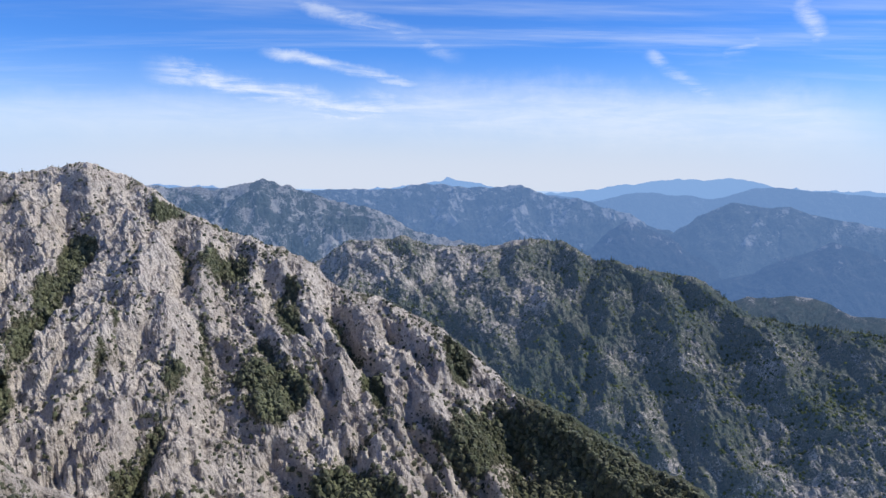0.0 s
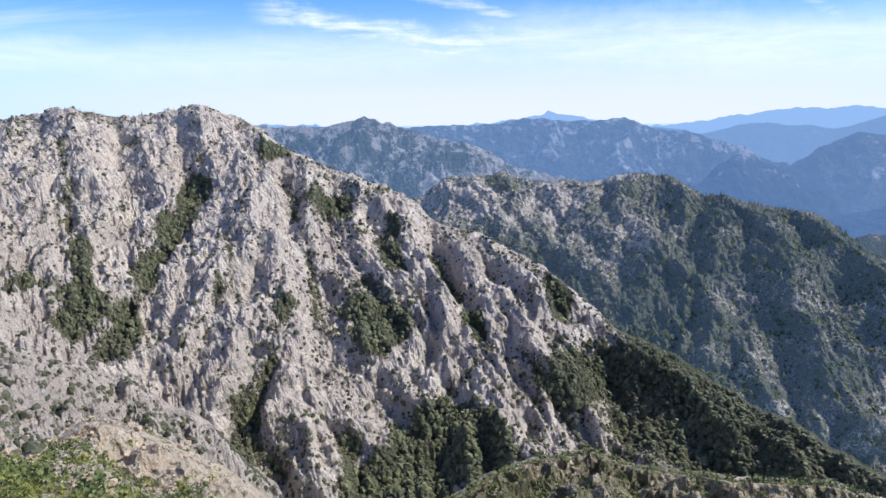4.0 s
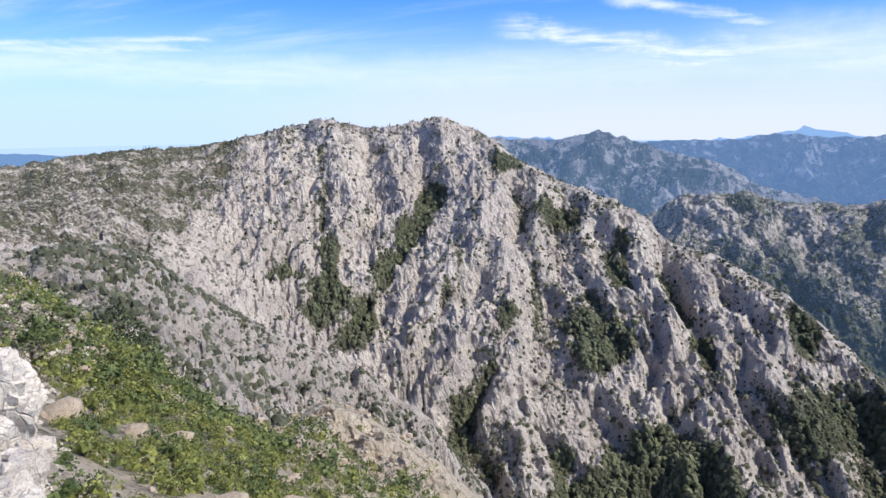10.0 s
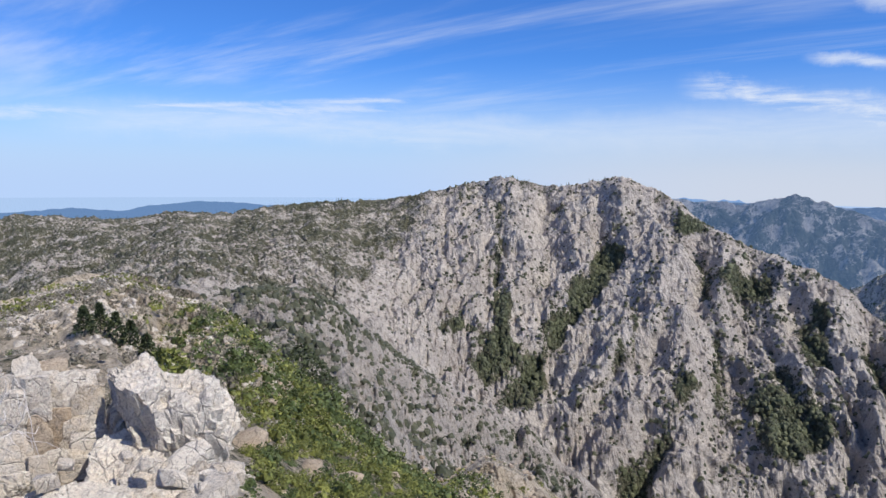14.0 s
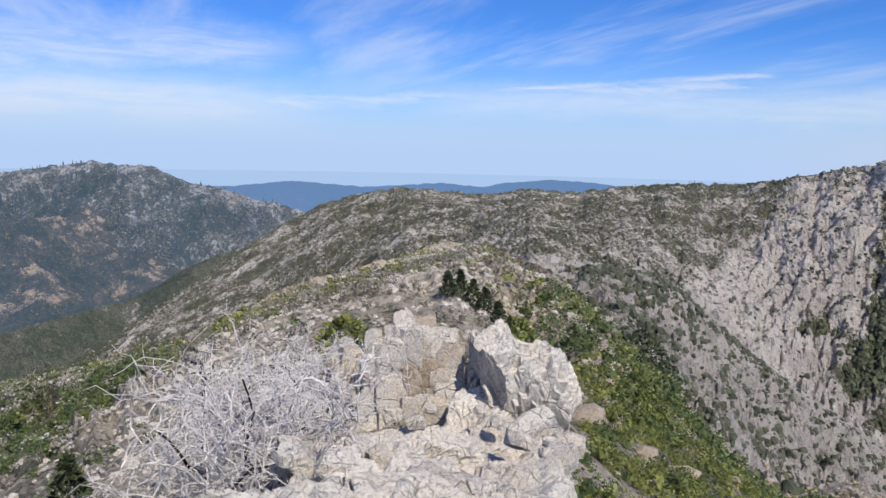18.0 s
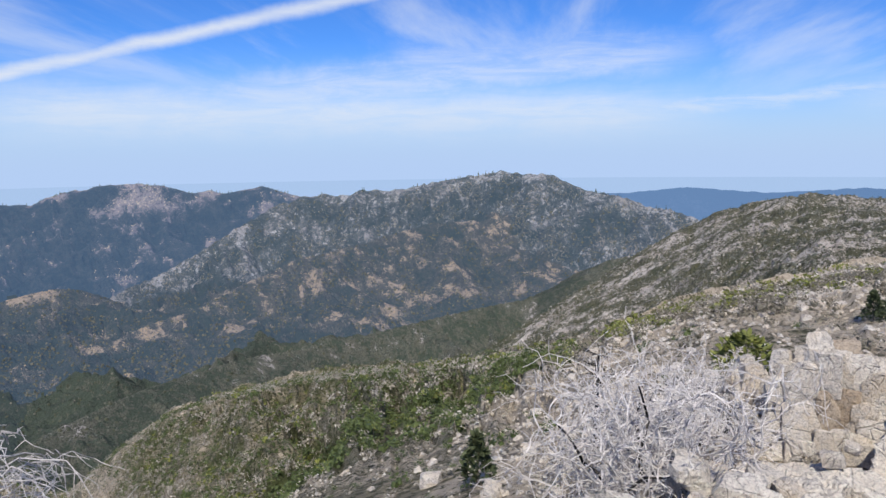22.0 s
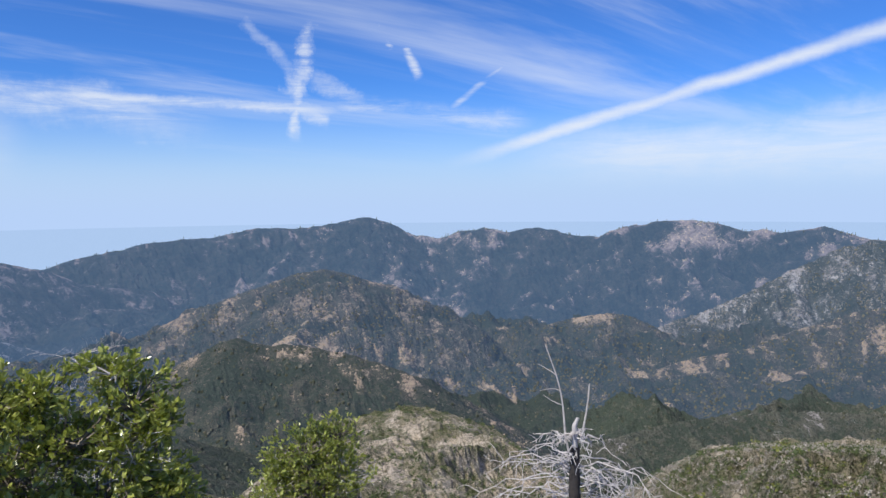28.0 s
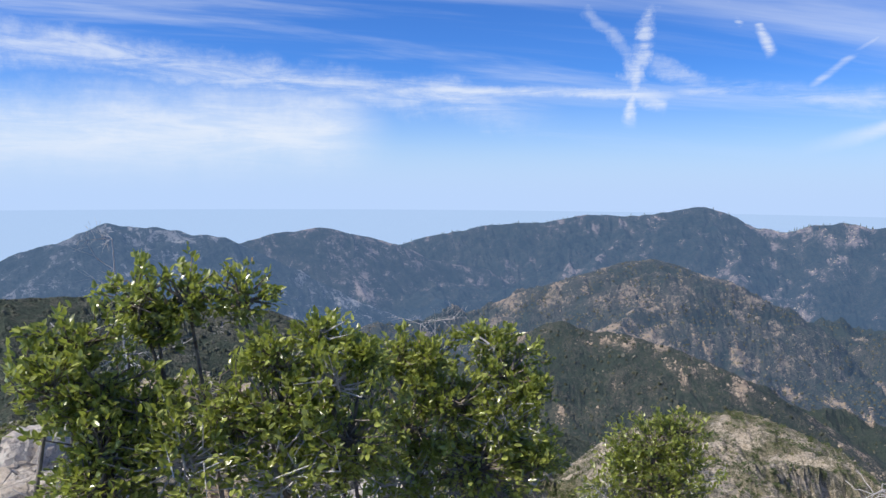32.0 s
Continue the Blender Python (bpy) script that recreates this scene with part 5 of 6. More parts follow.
brush(near, "bank_dark_brush", 600, (0.7, 1.8), part_way * east_side * wanted(near, 0.2, 1.4, 0.03, 9), brush_olive, "dark green bushes on dry ground", "brush", MID_TUFTS, (0.7, 1.1))
brush(near, "bank_olive_brush", 900, (0.6, 1.5), part_way * green_side * np.clip((near.cover - 0.3) * 2, 0.02, 1), brush_olive, "green chaparral on the upper slope", "brush", MID_TUFTS, (0.6, 1.0))
brush(near, "bank_dry_brush", 700, (0.4, 1.2), part_way * (0.3 + 1.2 * green_side) * np.clip(fractal(near.P, 7, 3, 0.6, 51) - 0.38, 0.02, 1), brush_dry, "pale dead twigs among the brush", "dead brush", MID_TUFTS, (0.6, 1.1))
brush(near, "close_brush", 560, (0.35, 0.95), near.R / 30 * wanted(near, 0.2, 2.0, 0.01, 7) * (near.R < 60) * (near.R > 11) * (near.A > 24) * (near.A < 56), brush_green, "yellow-green shrubs on the summit slope", "brush", BIG_TUFTS, (0.8, 1.2))
side = (near.R < 75) * (near.R > 9) * np.where(near.A < 132, 3.0, 1.0) * (near.A > 70) * (near.A < 200)
brush(near, "summit_dry_brush", 600, (0.3, 0.8), side * wanted(near, 0.1, 1.0, 0.3, 5), brush_dry, "pale dry brush below the summit", "dead brush", MID_TUFTS, (0.5, 0.9))
brush(near, "summit_brush", 420, (0.3, 0.9), side * wanted(near, 0.2, 1.2, 0.1, 6), brush_olive, "low olive brush below the summit", "brush", MID_TUFTS, (0.5, 0.9))
brush(near, "knoll_dry_brush", 1300, (0.4, 1.1), (near.A > 54) * (near.A < 90) * (near.R < 110) * (near.R > 24) * near.R / 40 * np.clip(fractal(near.P, 7, 3, 0.6, 55) - 0.4, 0.02, 1), brush_brown, "grey-brown brush among broken rock", "brush", MID_TUFTS, (0.6, 1.0))
brush(near, "close_dark_brush", 200, (0.4, 1.1), near.R / 30 * wanted(near, 0.2, 1.4, 0.05, 7) * (near.R < 60) * (near.R > 11) * (near.A > 24) * (near.A < 56), brush_olive, "dark green shrubs on the summit slope", "brush", BIG_TUFTS, (0.8, 1.2))


# ---- stones ----
def chips(q):
    """A small broken stone of ten faces."""
    V, F = clump(q)
    return V * (1, 0.8, 0.7) * (0.7 + 0.5 * q.random((8, 1))), F


CHIPS = [chips(rng) for i in range(10)]


def scree(name, n, size, want, mat, label):
    at, r, c = spots(near, n, want, rng)
    s = size[0] + (size[1] - size[0]) * rng.random(n) ** 3
    return strew(name, CHIPS, at, s, 0.6 + 0.6 * rng.random(n), mat, rng, label, "stones")


def boulder(size, seed, n=10, square=0.9, cuts=9, rough=0.07, keep=0.74, crack=0.14):
    """An angular block: a rounded box with flat breaks and a worn face. Places and four-cornered faces."""
    r = np.random.default_rng(seed)
    t = np.linspace(-1, 1, n)
    u, v = np.meshgrid(t, t, indexing="ij")
    V, F, o = [], [], 0
    idx = np.arange(n * n).reshape(n, n)
    quad = np.stack([idx[:-1, :-1], idx[1:, :-1], idx[1:, 1:], idx[:-1, 1:]], -1).reshape(-1, 4)
    for axis in range(3):
        for side in (-1, 1):
            q = np.empty((n * n, 3))
            q[:, axis], q[:, (axis + 1) % 3], q[:, (axis + 2) % 3] = side, u.ravel(), v.ravel()
            V.append(q)
            F.append((quad if side > 0 else quad[:, ::-1]) + o)
            o += n * n
    V, F = np.concatenate(V), np.concatenate(F)
    V, same = np.unique(np.round(V, 5), axis=0, return_inverse=True)
    F = same.reshape(-1)[F]
    V = V * (square + (1 - square) / np.linalg.norm(V, axis=1, keepdims=True))
    for i in range(cuts):
        d = r.normal(size=3)
        d /= np.linalg.norm(d)
        over = np.maximum(V @ d - (keep + 0.35 * r.random()), 0)
        V = V - over[:, None] * d
    V = V * np.array(size)
    s = float(np.mean(size))
    off = r.random(3) * 50
    if n > 20:
        V = V + (np.stack([fractal(V + off, s * 0.45, 4, 0.6, 11 + k) for k in range(3)], -1) - 0.5) * s * 0.2
    out = V / (np.linalg.norm(V, axis=1, keepdims=True) + 1e-6)
    if n > 14:
        # broken along joints: whole blocks stand proud or have fallen out
        turn = np.array(pose(0, 0, 0, *(r.random(3) * 60)).to_3x3())
        for c, deep in ((0.7, 0.24), (0.36, 0.13), (0.18, 0.07)):
            q = (V @ turn + (fractal(V + off, s * 0.6, 3, 0.5, 21)[:, None] - 0.5) * s * 0.5) / (s * c * np.array((1, 0.8, 1.6))) + 40
            cell = np.floor(q).astype(np.int64)
            V = V + ((lattice(cell[:, 0], cell[:, 1], cell[:, 2] + seed) - 0.95) * deep * s)[:, None] * out
    V = V + ((fractal(V + off, s * 0.8, 4, 0.6, 3) - 0.5) * 2 * rough + (fractal(V * (1, 1, 2.2) + off, s * 0.5, 4, 0.62, 6, True) - 0.7) * crack)[:, None] * s * out
    return V, F


def place(bearing, r, z):
    b = radians(bearing)
    return Vector((-math.sin(b) * r, math.cos(b) * r, z))


def ground_z(bearing, r):
    """Height of the summit slope."""
    c = int(np.clip(round((bearing - near.A[0, 0]) / near.step), 0, near.A.shape[1] - 1))
    if r < 6:
        return -4.2 * (r / 6) ** 1.25
    return float(np.interp(r, near.R[:, c], near.P[:, c, 2]))


def outcrop(name, label, stones, look_of, group=""):
    """A heap of broken rock; stones: bearing, distance, top height, size, turn, seed, kind of stone."""
    base = tagged(new(name), label, "rock", group)
    base.location = place(stones[0][0], stones[0][1], ground_z(stones[0][0], stones[0][1]))
    for bearing, r, top, size, turn, seed, stuff in stones:
        V, F = boulder(size, seed, 9 if max(size) < 0.6 else 14 if max(size) < 1.2 else 28)
        m = pose(0, 0, 0, *turn).to_3x3()
        V = V @ np.array(m).T
        at = place(bearing, r, top) - base.location
        V = V + np.array(at) - np.array((0, 0, V[:, 2].max()))
        part("rock", V, F, look_of[stuff], base)
    return base


scree("tan_scree", 2600, (0.05, 0.26), (near.A > 24) * (near.A < 60) * (near.R < 130) * np.clip(near.R / 25, 0.3, 3) * np.clip(0.5 - near.cover, 0.02, 1), tan_stone, "loose tan scree on the summit slope")
scree("knoll_scree", 3500, (0.1, 0.6), np.clip(near.R / 100, 0, 2) * (near.R > 60) * np.clip(0.5 - near.cover, 0.02, 1) * (((near.A > 52) & (near.A < 86)) | (near.A > 126)), rough_stone, "broken rock on dry knolls")
scree("outcrop_scree", 3000, (0.06, 0.45), (near.A > 54) * (near.A < 88) * (near.R < 75) * (near.R > 20) * np.clip(near.R / 25, 0.3, 3), rough_stone, "broken pale rock around the outcrop")
scree("ridge_scree", 1500, (0.05, 0.35), (near.A > 72) * (near.A < 134) * (near.R < 60) * np.clip(near.R / 25, 0.3, 2) * np.clip(0.6 - near.cover, 0.02, 1), rough_stone, "grey gravel below the summit")
of_hills = of(west, ("backdrop_orange_spur", "backdrop_pale_hill", "backdrop_rounded_hill", "backdrop_tan_ridge"), WEST)
brush(west, "hill_outcrops", 2800, (1.2, 3.8), of_hills * west.seen * np.clip(0.66 - west.cover, 0, 1) * (0.25 + west.V), tan_stone, "tan rock outcrops along brushy hills", "rocks", CHIPS, (0.7, 1.3))
brush(west, "range_outcrops", 1300, (1.5, 4.2), of(west, ("backdrop_wooded_range",), WEST) * (west.A < 150) * west.seen * np.clip(0.6 - west.cover, 0, 1), rough_stone, "grey rock outcrops on far slopes", "rocks", CHIPS, (0.7, 1.3))
LOOKS = {"pale": pale_stone, "rough": rough_stone, "tan": tan_stone}
r0 = random.Random(11)
stones = [
    (60.3, 20.4, -3.55, (1.5, 1.6, 3.0), (5, -4, 62), 1, "pale"), (62.9, 21.2, -3.4, (0.85, 0.9, 1.4), (8, 4, 70), 2, "pale"), (58.3, 20.4, -3.8, (0.9, 1.0, 2.6), (-4, 6, 50), 3, "pale"),
    (64.4, 19.2, -5.0, (1.2, 1.5, 1.3), (16, 6, 66), 4, "pale"), (60.3, 17.6, -5.2, (1.5, 1.3, 1.7), (14, -4, 58), 5, "rough"), (68.5, 17.0, -5.2, (2.0, 1.4, 0.9), (12, 4, 70), 6, "pale"),
    (73.5, 16.5, -5.2, (1.8, 1.5, 0.8), (10, -6, 74), 7, "pale"), (58.0, 14.2, -4.9, (1.5, 1.3, 1.2), (14, 6, 56), 8, "pale"), (64.0, 13.2, -4.35, (2.0, 1.4, 1.0), (12, -4, 66), 9, "rough"),
    (70.5, 12.6, -4.25, (1.7, 1.4, 0.9), (10, 3, 72), 10, "pale"), (56.6, 11.6, -4.05, (1.1, 1.0, 1.0), (8, 5, 50), 12, "rough"), (62.5, 10.4, -3.45, (1.6, 1.2, 0.9), (8, -3, 64), 13, "pale"),
    (70.0, 9.6, -3.0, (1.6, 1.2, 0.9), (7, 3, 74), 14, "pale"), (77.5, 9.6, -2.85, (1.5, 1.2, 0.9), (8, -4, 80), 15, "pale"), (55.2, 9.4, -3.5, (0.9, 1.0, 0.9), (8, 3, 50), 16, "rough"),
]
# the jointed tower: upright slabs with dark gaps between them, stepped back towards the top
for i in range(9):
    b = 66.3 + 0.78 * i
    top = -3.55 - 0.035 * (i - 3.5) ** 2 - 0.12 * r0.random()
    back = 0.5 * r0.random()
    for k in range(3):
        tall = (0.55, 0.62, 0.7)[k] * r0.uniform(0.85, 1.15)
        stones.append((b + r0.uniform(-0.1, 0.1), 20.9 + back - 0.32 * k, top - 0.95 * k, (r0.uniform(0.09, 0.135), r0.uniform(0.3, 0.5), tall), (r0.uniform(-4, 4), r0.uniform(-6, 6), b - 90 + r0.uniform(-12, 12)), 500 + 3 * i + k,
                       "tan" if 2 <= i <= 5 and r0.random() < 0.3 else r0.choice(("rough", "pale"))))
for i in range(40):
    b = 65.5 + 11.0 * r0.random()
    dip = abs(b - 69.5) / 7
    s = 0.25 + 0.55 * r0.random() ** 1.5
    row = r0.random()
    stones.append((b, 23.4 - 1.4 * row if 65.8 < b < 73 else 23.2 - 3.4 * row, -3.75 - 0.9 * dip - 1.6 * row + 0.25 * r0.random(), (0.75 * s, s * (0.7 + 0.5 * r0.random()), s * (1.2 + 1.2 * r0.random())),
                   (r0.uniform(-8, 8), r0.uniform(-8, 8), 69 + r0.uniform(-25, 25)), 100 + i, "tan" if 67.5 < b < 70 and r0.random() < 0.5 else "rough"))
for i in range(26):
    b = 56 + 24 * r0.random()
    row = r0.random()
    s = 0.12 + 0.34 * r0.random() ** 2
    r = 9.5 + 9.5 * row
    stones.append((b, r, 1.6 - r * math.tan(radians(26.0 - 7.2 * row)) - 0.05, (s * 1.4, s, s * 0.8), (r0.uniform(-20, 20), r0.uniform(-20, 20), r0.uniform(0, 180)), 300 + i, r0.choice(("pale", "rough", "pale"))))
outcrop("summit_outcrop", "pale broken granite outcrop with lichen and dark cracks", stones, LOOKS)


back = [
    (192.5, 6.0, -0.2, (1.0, 0.9, 2.1), (6, 4, 20), 31, "pale"), (188.0, 6.6, -1.1, (0.9, 0.8, 1.8), (-5, 6, 60), 32, "pale"), (196.0, 5.2, -0.1, (0.9, 0.8, 1.9), (8, -4, 110), 33, "rough"),
    (184.5, 7.4, -1.5, (0.8, 0.9, 1.7), (4, 8, 30), 34, "rough"), (180.0, 7.8, -1.25, (0.8, 0.7, 1.8), (-6, 4, 75), 35, "tan"), (176.5, 8.0, -1.75, (0.7, 0.7, 1.6), (6, 6, 15), 36, "rough"),
    (168.2, 6.6, -1.05, (0.6, 0.6, 1.7), (5, -6, 40), 37, "pale"), (165.6, 6.4, -1.5, (0.6, 0.5, 1.4), (7, 3, 90), 38, "pale"),
]
outcrop("white_outcrop", "white weathered rocks among oak shrubs", back, LOOKS)


def loose_stones(name, label, n, az, dist, size, stuff, seed):
    """Single stones lying on the summit slope, one object each."""
    q = random.Random(seed)
    for i in range(n):
        b, r = q.uniform(*az), dist[0] + (dist[1] - dist[0]) * q.random() ** 1.6
        s = size[0] + (size[1] - size[0]) * q.random() ** 2.5
        V, F = boulder((s, s * q.uniform(0.6, 1.1), s * q.uniform(0.5, 0.9)), seed * 1000 + i, 7, 0.7)
        ob = tagged(part("boulder", V, F, LOOKS[stuff]), label, "boulder", name)
        ob.matrix_world = pose(*place(b, r, ground_z(b, r) + 0.15 * s), q.uniform(-15, 15), q.uniform(-15, 15), q.uniform(0, 360))


loose_stones("stones on the slope", "tan granite boulder on the summit slope", 90, (26, 56), (14, 110), (0.15, 0.9), "tan", 5)
loose_stones("stones on the tan knoll", "tan boulder on a bare knoll", 60, (27, 42), (90, 175), (0.2, 0.9), "tan", 15)
loose_stones("stones on the knoll", "weathered boulder on a rocky knoll", 24, (58, 76), (60, 150), (0.2, 0.7), "rough", 6)
loose_stones("stones by the dead shrubs", "grey stone beside dead shrubs", 40, (78, 100), (16, 60), (0.1, 0.5), "rough", 7)
loose_stones("stones by the oak", "white weathered rock beside the oak shrub", 34, (150, 198), (4.5, 12), (0.2, 0.9), "pale", 8)
loose_stones("stones on the far knoll", "weathered boulder on a low knoll", 26, (176, 192), (50, 110), (0.6, 2.4), "tan", 9)


# the rock under the camera
az = np.arange(-180, 181, 3.0)
rings = np.array([0.02, 0.4, 0.8, 1.3, 1.9, 2.6, 3.4, 4.3, 5.2, 6.3])
rad = np.radians(az)[None, :]
P = np.stack([-np.sin(rad) * rings[:, None], np.cos(rad) * rings[:, None], -4.2 * (rings[:, None] / 6) ** 1.25 + 0 * rad], -1)
P[..., 2] += (fractal(P, 1.2, 3, 0.5, 5) - 0.5) * np.clip(rings[:, None] / 3, 0, 1) * 0.6
tagged(sheet_mesh("summit_ground", P, near_land, np.full(P.shape[:2], 0.2)), "bare summit rock", "ground", "", "structure")


# ---- dead wood ----
def tubes(segments, sides=5):
    """Tapered round sticks; segments: start, end, radius at start, radius at end."""
    S = np.array([s[0] for s in segments])
    E = np.array([s[1] for s in segments])
    ra, rb = np.array([s[2] for s in segments]), np.array([s[3] for s in segments])
    d = E - S
    d /= np.linalg.norm(d, axis=1, keepdims=True) + 1e-9
    a = np.cross(d, np.where(np.abs(d[:, 2:3]) < 0.9, (0, 0, 1.0), (1.0, 0, 0)))
    a /= np.linalg.norm(a, axis=1, keepdims=True) + 1e-9
    b = np.cross(d, a)
    t = np.arange(sides) * 2 * math.pi / sides
    ring = a[:, None] * np.cos(t)[None, :, None] + b[:, None] * np.sin(t)[None, :, None]
    V = np.concatenate([S[:, None] + ring * ra[:, None, None], E[:, None] + d[:, None] * rb[:, None, None] * 0.3 + ring * rb[:, None, None]], 1).reshape(-1, 3)
    k = np.arange(sides)
    F = np.stack([k, (k + 1) % sides, (k + 1) % sides + sides, k + sides], -1)
    return V, (F[None] + (np.arange(len(S)) * 2 * sides)[:, None, None]).reshape(-1, 4)


def limb(q, start, way, length, radius, depth, out, crook=0.35, droop=0.0, forks=3, steps=4):
    """Grows a crooked limb with side limbs into the list out."""
    p, d = np.array(start, float), np.array(way, float)
    d /= np.linalg.norm(d)
    r = radius
    for i in range(steps):
        d = d + q.normal(size=3) * crook * 0.6
        d[2] -= droop * 0.25
        d /= np.linalg.norm(d)
        e = p + d * length / steps
        r1 = radius * (1 - 0.7 * (i + 1) / steps) + 0.001
        out.append((p, e, r, r1))
        if depth:
            for k in range(forks if i else 1):
                if q.random() < 0.75:
                    s = d + q.normal(size=3) * 0.75
                    limb(q, e, s, length * (0.35 + 0.3 * q.random()), r1 * 0.75, depth - 1, out, crook, droop, max(1, forks - 1), 3)
        p, r = e, r1
    return p


def dead_shrub(bearing, r, height, seed, spread=0.8, dark=0.3):
    """A bleached shrub: crooked stems that arch outwards, each with its own tangle of bare twigs."""
    q = np.random.default_rng(seed)
    base = tagged(new("dead_shrub"), "bleached dead shrub with charred stems and bare twigs", "dead shrub", "dead shrubs on the ridge")
    base.location = place(bearing, r, ground_z(bearing, r) - 0.1)
    for i in range(5 + seed % 3):
        stem, twigs = [], []
        a = q.random() * 2 * math.pi
        reach = spread * (0.35 + 0.9 * q.random())
        d = np.array((math.cos(a) * reach, math.sin(a) * reach, 1.0))
        char = q.random() < dark
        limb(q, (0.3 * q.normal(), 0.3 * q.normal(), 0), d, height * (0.75 + 0.35 * q.random()), 0.06 if char else 0.034, 0, stem, 0.55, 0.12, steps=8)
        for s in stem[2:]:
            for k in range(1 + int(q.random() < 0.6)):
                way = d * 0.35 + q.normal(size=3) * 0.95
                limb(q, s[1], way, height * (0.22 + 0.28 * q.random()), 0.019, 1, twigs, 0.8, 0.15, 2, 5)
        part("stem", *tubes(stem, 7), burnt_wood if char else silver_wood, base, smooth=True)
        part("twig_spray", *tubes([(a, b, max(ra, 0.009), max(rb, 0.006)) for a, b, ra, rb in twigs], 3), white_wood, base)
    return base


q0 = random.Random(21)
for i in range(13):
    b = 74.0 + 11.0 * (i + q0.random()) / 13
    r = q0.uniform(15, 23) if b > 78 else q0.uniform(22, 26)
    top = 1.6 - r * math.tan(radians(13.4 + 3.0 * q0.random() + max(0, b - 82) * 0.7))
    dead_shrub(b, r, max(1.2, min(4.2, top - ground_z(b, r))), 40 + i, 0.55)
for i in range(6):
    b, r = q0.uniform(184, 200), q0.uniform(6, 9)
    dead_shrub(b, r, q0.uniform(0.9, 1.5), 80 + i, 1.2, 0.2)


def pole_snag(bearing, r, top, seed, label, thick, mat, arms):
    q = np.random.default_rng(seed)
    base = tagged(new("dead_tree"), label, "dead tree")
    z = ground_z(bearing, r) - 0.2
    base.location = place(bearing, r, z)
    trunk, twigs = [], []
    h = top - z
    limb(q, (0, 0, 0), (0.02, 0.02, 1), h, thick, 0, trunk, 0.03, steps=9)
    for k in range(arms):
        s = trunk[int(q.integers(3, 9))]
        limb(q, s[1], (q.normal(), q.normal(), 0.2), h * 0.12 * (0.5 + q.random()), thick * 0.25, 1, twigs, 0.3)
    part("trunk", *tubes(trunk, 7), mat, base, smooth=True)
    if twigs:
        part("branch_spray", *tubes(twigs, 3), mat, base)


pole_snag(85.7, 24, -5.0, 5, "thin charred dead tree trunk standing in brush", 0.10, burnt_wood, 14)
pole_snag(188.6, 40, -1.0, 6, "bare grey dead tree on a ridge", 0.09, silver_wood, 22)
pole_snag(167.3, 45, -7.0, 7, "bare grey dead tree above brush", 0.07, silver_wood, 16)
pole_snag(166.0, 46, -7.1, 8, "bare grey dead tree above brush", 0.07, silver_wood, 16)


def broken_snag():
    """The dead conifer below the summit: a broken, charred trunk with drooping bleached limbs."""
    q = np.random.default_rng(3)
    base = tagged(new("broken_dead_tree"), "broken dead conifer with bleached drooping branches", "dead tree")
    base.location = Vector((-5.82, -4.84, -5.0))
    top = SNAG_TOP
    side = np.array((math.cos(radians(130)), math.sin(radians(130)), 0))
    trunk = []
    for k in range(8):
        z0, z1 = (top - 0.3) * k / 8, (top - 0.3) * (k + 1) / 8
        trunk.append((np.array((0, 0, z0)), np.array((0, 0, z1)), 0.15 - 0.0125 * k, 0.1375 - 0.0125 * k))
    part("trunk", *tubes(trunk, 9), burnt_wood, base, "charred black lower trunk", True)
    upper = [(np.array((0, 0, top - 0.32)), np.array((0.005, 0, top - 0.08)), 0.034, 0.024), (np.array((0.005, 0, top - 0.08)), side * 0.03 + np.array((0, 0, top)), 0.024, 0.016)]
    part("broken_top", *tubes(upper, 9), silver_wood, base, "bleached splintered top", True)
    lead, twigs = [], []
    p = np.array((0, 0, top - 0.34)) - side * 0.06
    for k in range(7):
        e = p + (-side * (0.0 + 0.012 * k) + np.array((0, 0, 0.155))) + q.normal(size=3) * 0.01
        lead.append((p, e, 0.0115 - 0.001 * k, 0.0105 - 0.001 * k))
        if k in (2, 3, 4):
            limb(q, e, side * q.choice((-1, 1)) + q.normal(size=3) * 0.3 + (0, 0, 0.5), 0.22, 0.005, 0, twigs, 0.2)
        p = e
    part("leader", *tubes(lead, 5), silver_wood, base)
    stub, p = [], np.array((0, 0, top - 0.25)) + side * 0.05
    for k in range(4):
        e = p + side * (0.035 - 0.008 * k) + np.array((0, 0, 0.15))
        stub.append((p, e, 0.011 - 0.001 * k, 0.01 - 0.001 * k))
        p = e
    part("leader", *tubes(stub, 5), silver_wood, base)
    for k in range(84):
        z = top - 0.1 - 1.4 * q.random() ** 0.9
        a = q.random() * 2 * math.pi
        long = (0.45 + 0.8 * q.random()) * min(1, 0.3 + 1.5 * (top - 0.1 - z))
        rise, sag = 0.3 * q.random(), 0.08 + 0.62 * q.random()
        one, p = [], np.array((0.04 * math.cos(a), 0.04 * math.sin(a), z))
        swing = 0.8 * q.normal()
        for n in range(1, 9):
            u = n / 8
            b = a + swing * u
            e = np.array((math.cos(b) * long * u, math.sin(b) * long * u, z + long * (rise * u - sag * u ** 2.2))) + q.normal(size=3) * 0.022
            one.append((p, e, 0.0095 - 0.0007 * n, 0.0088 - 0.0007 * n))
            for m in range(int(q.integers(0, 3))):
                limb(q, e, q.normal(size=3) * 0.6 + (0.5 * math.cos(b), 0.5 * math.sin(b), -0.55), long * (0.12 + 0.22 * q.random()), 0.004, 0, one, 0.45, 0.3, 1, 4)
            p = e
        part("branch", *tubes([(s, e, max(ra, 0.0032), max(rb, 0.0026)) for s, e, ra, rb in one], 4), silver_wood, base)
    part("twig_spray", *tubes(twigs, 3), silver_wood, base)


SNAG_TOP = 4.4
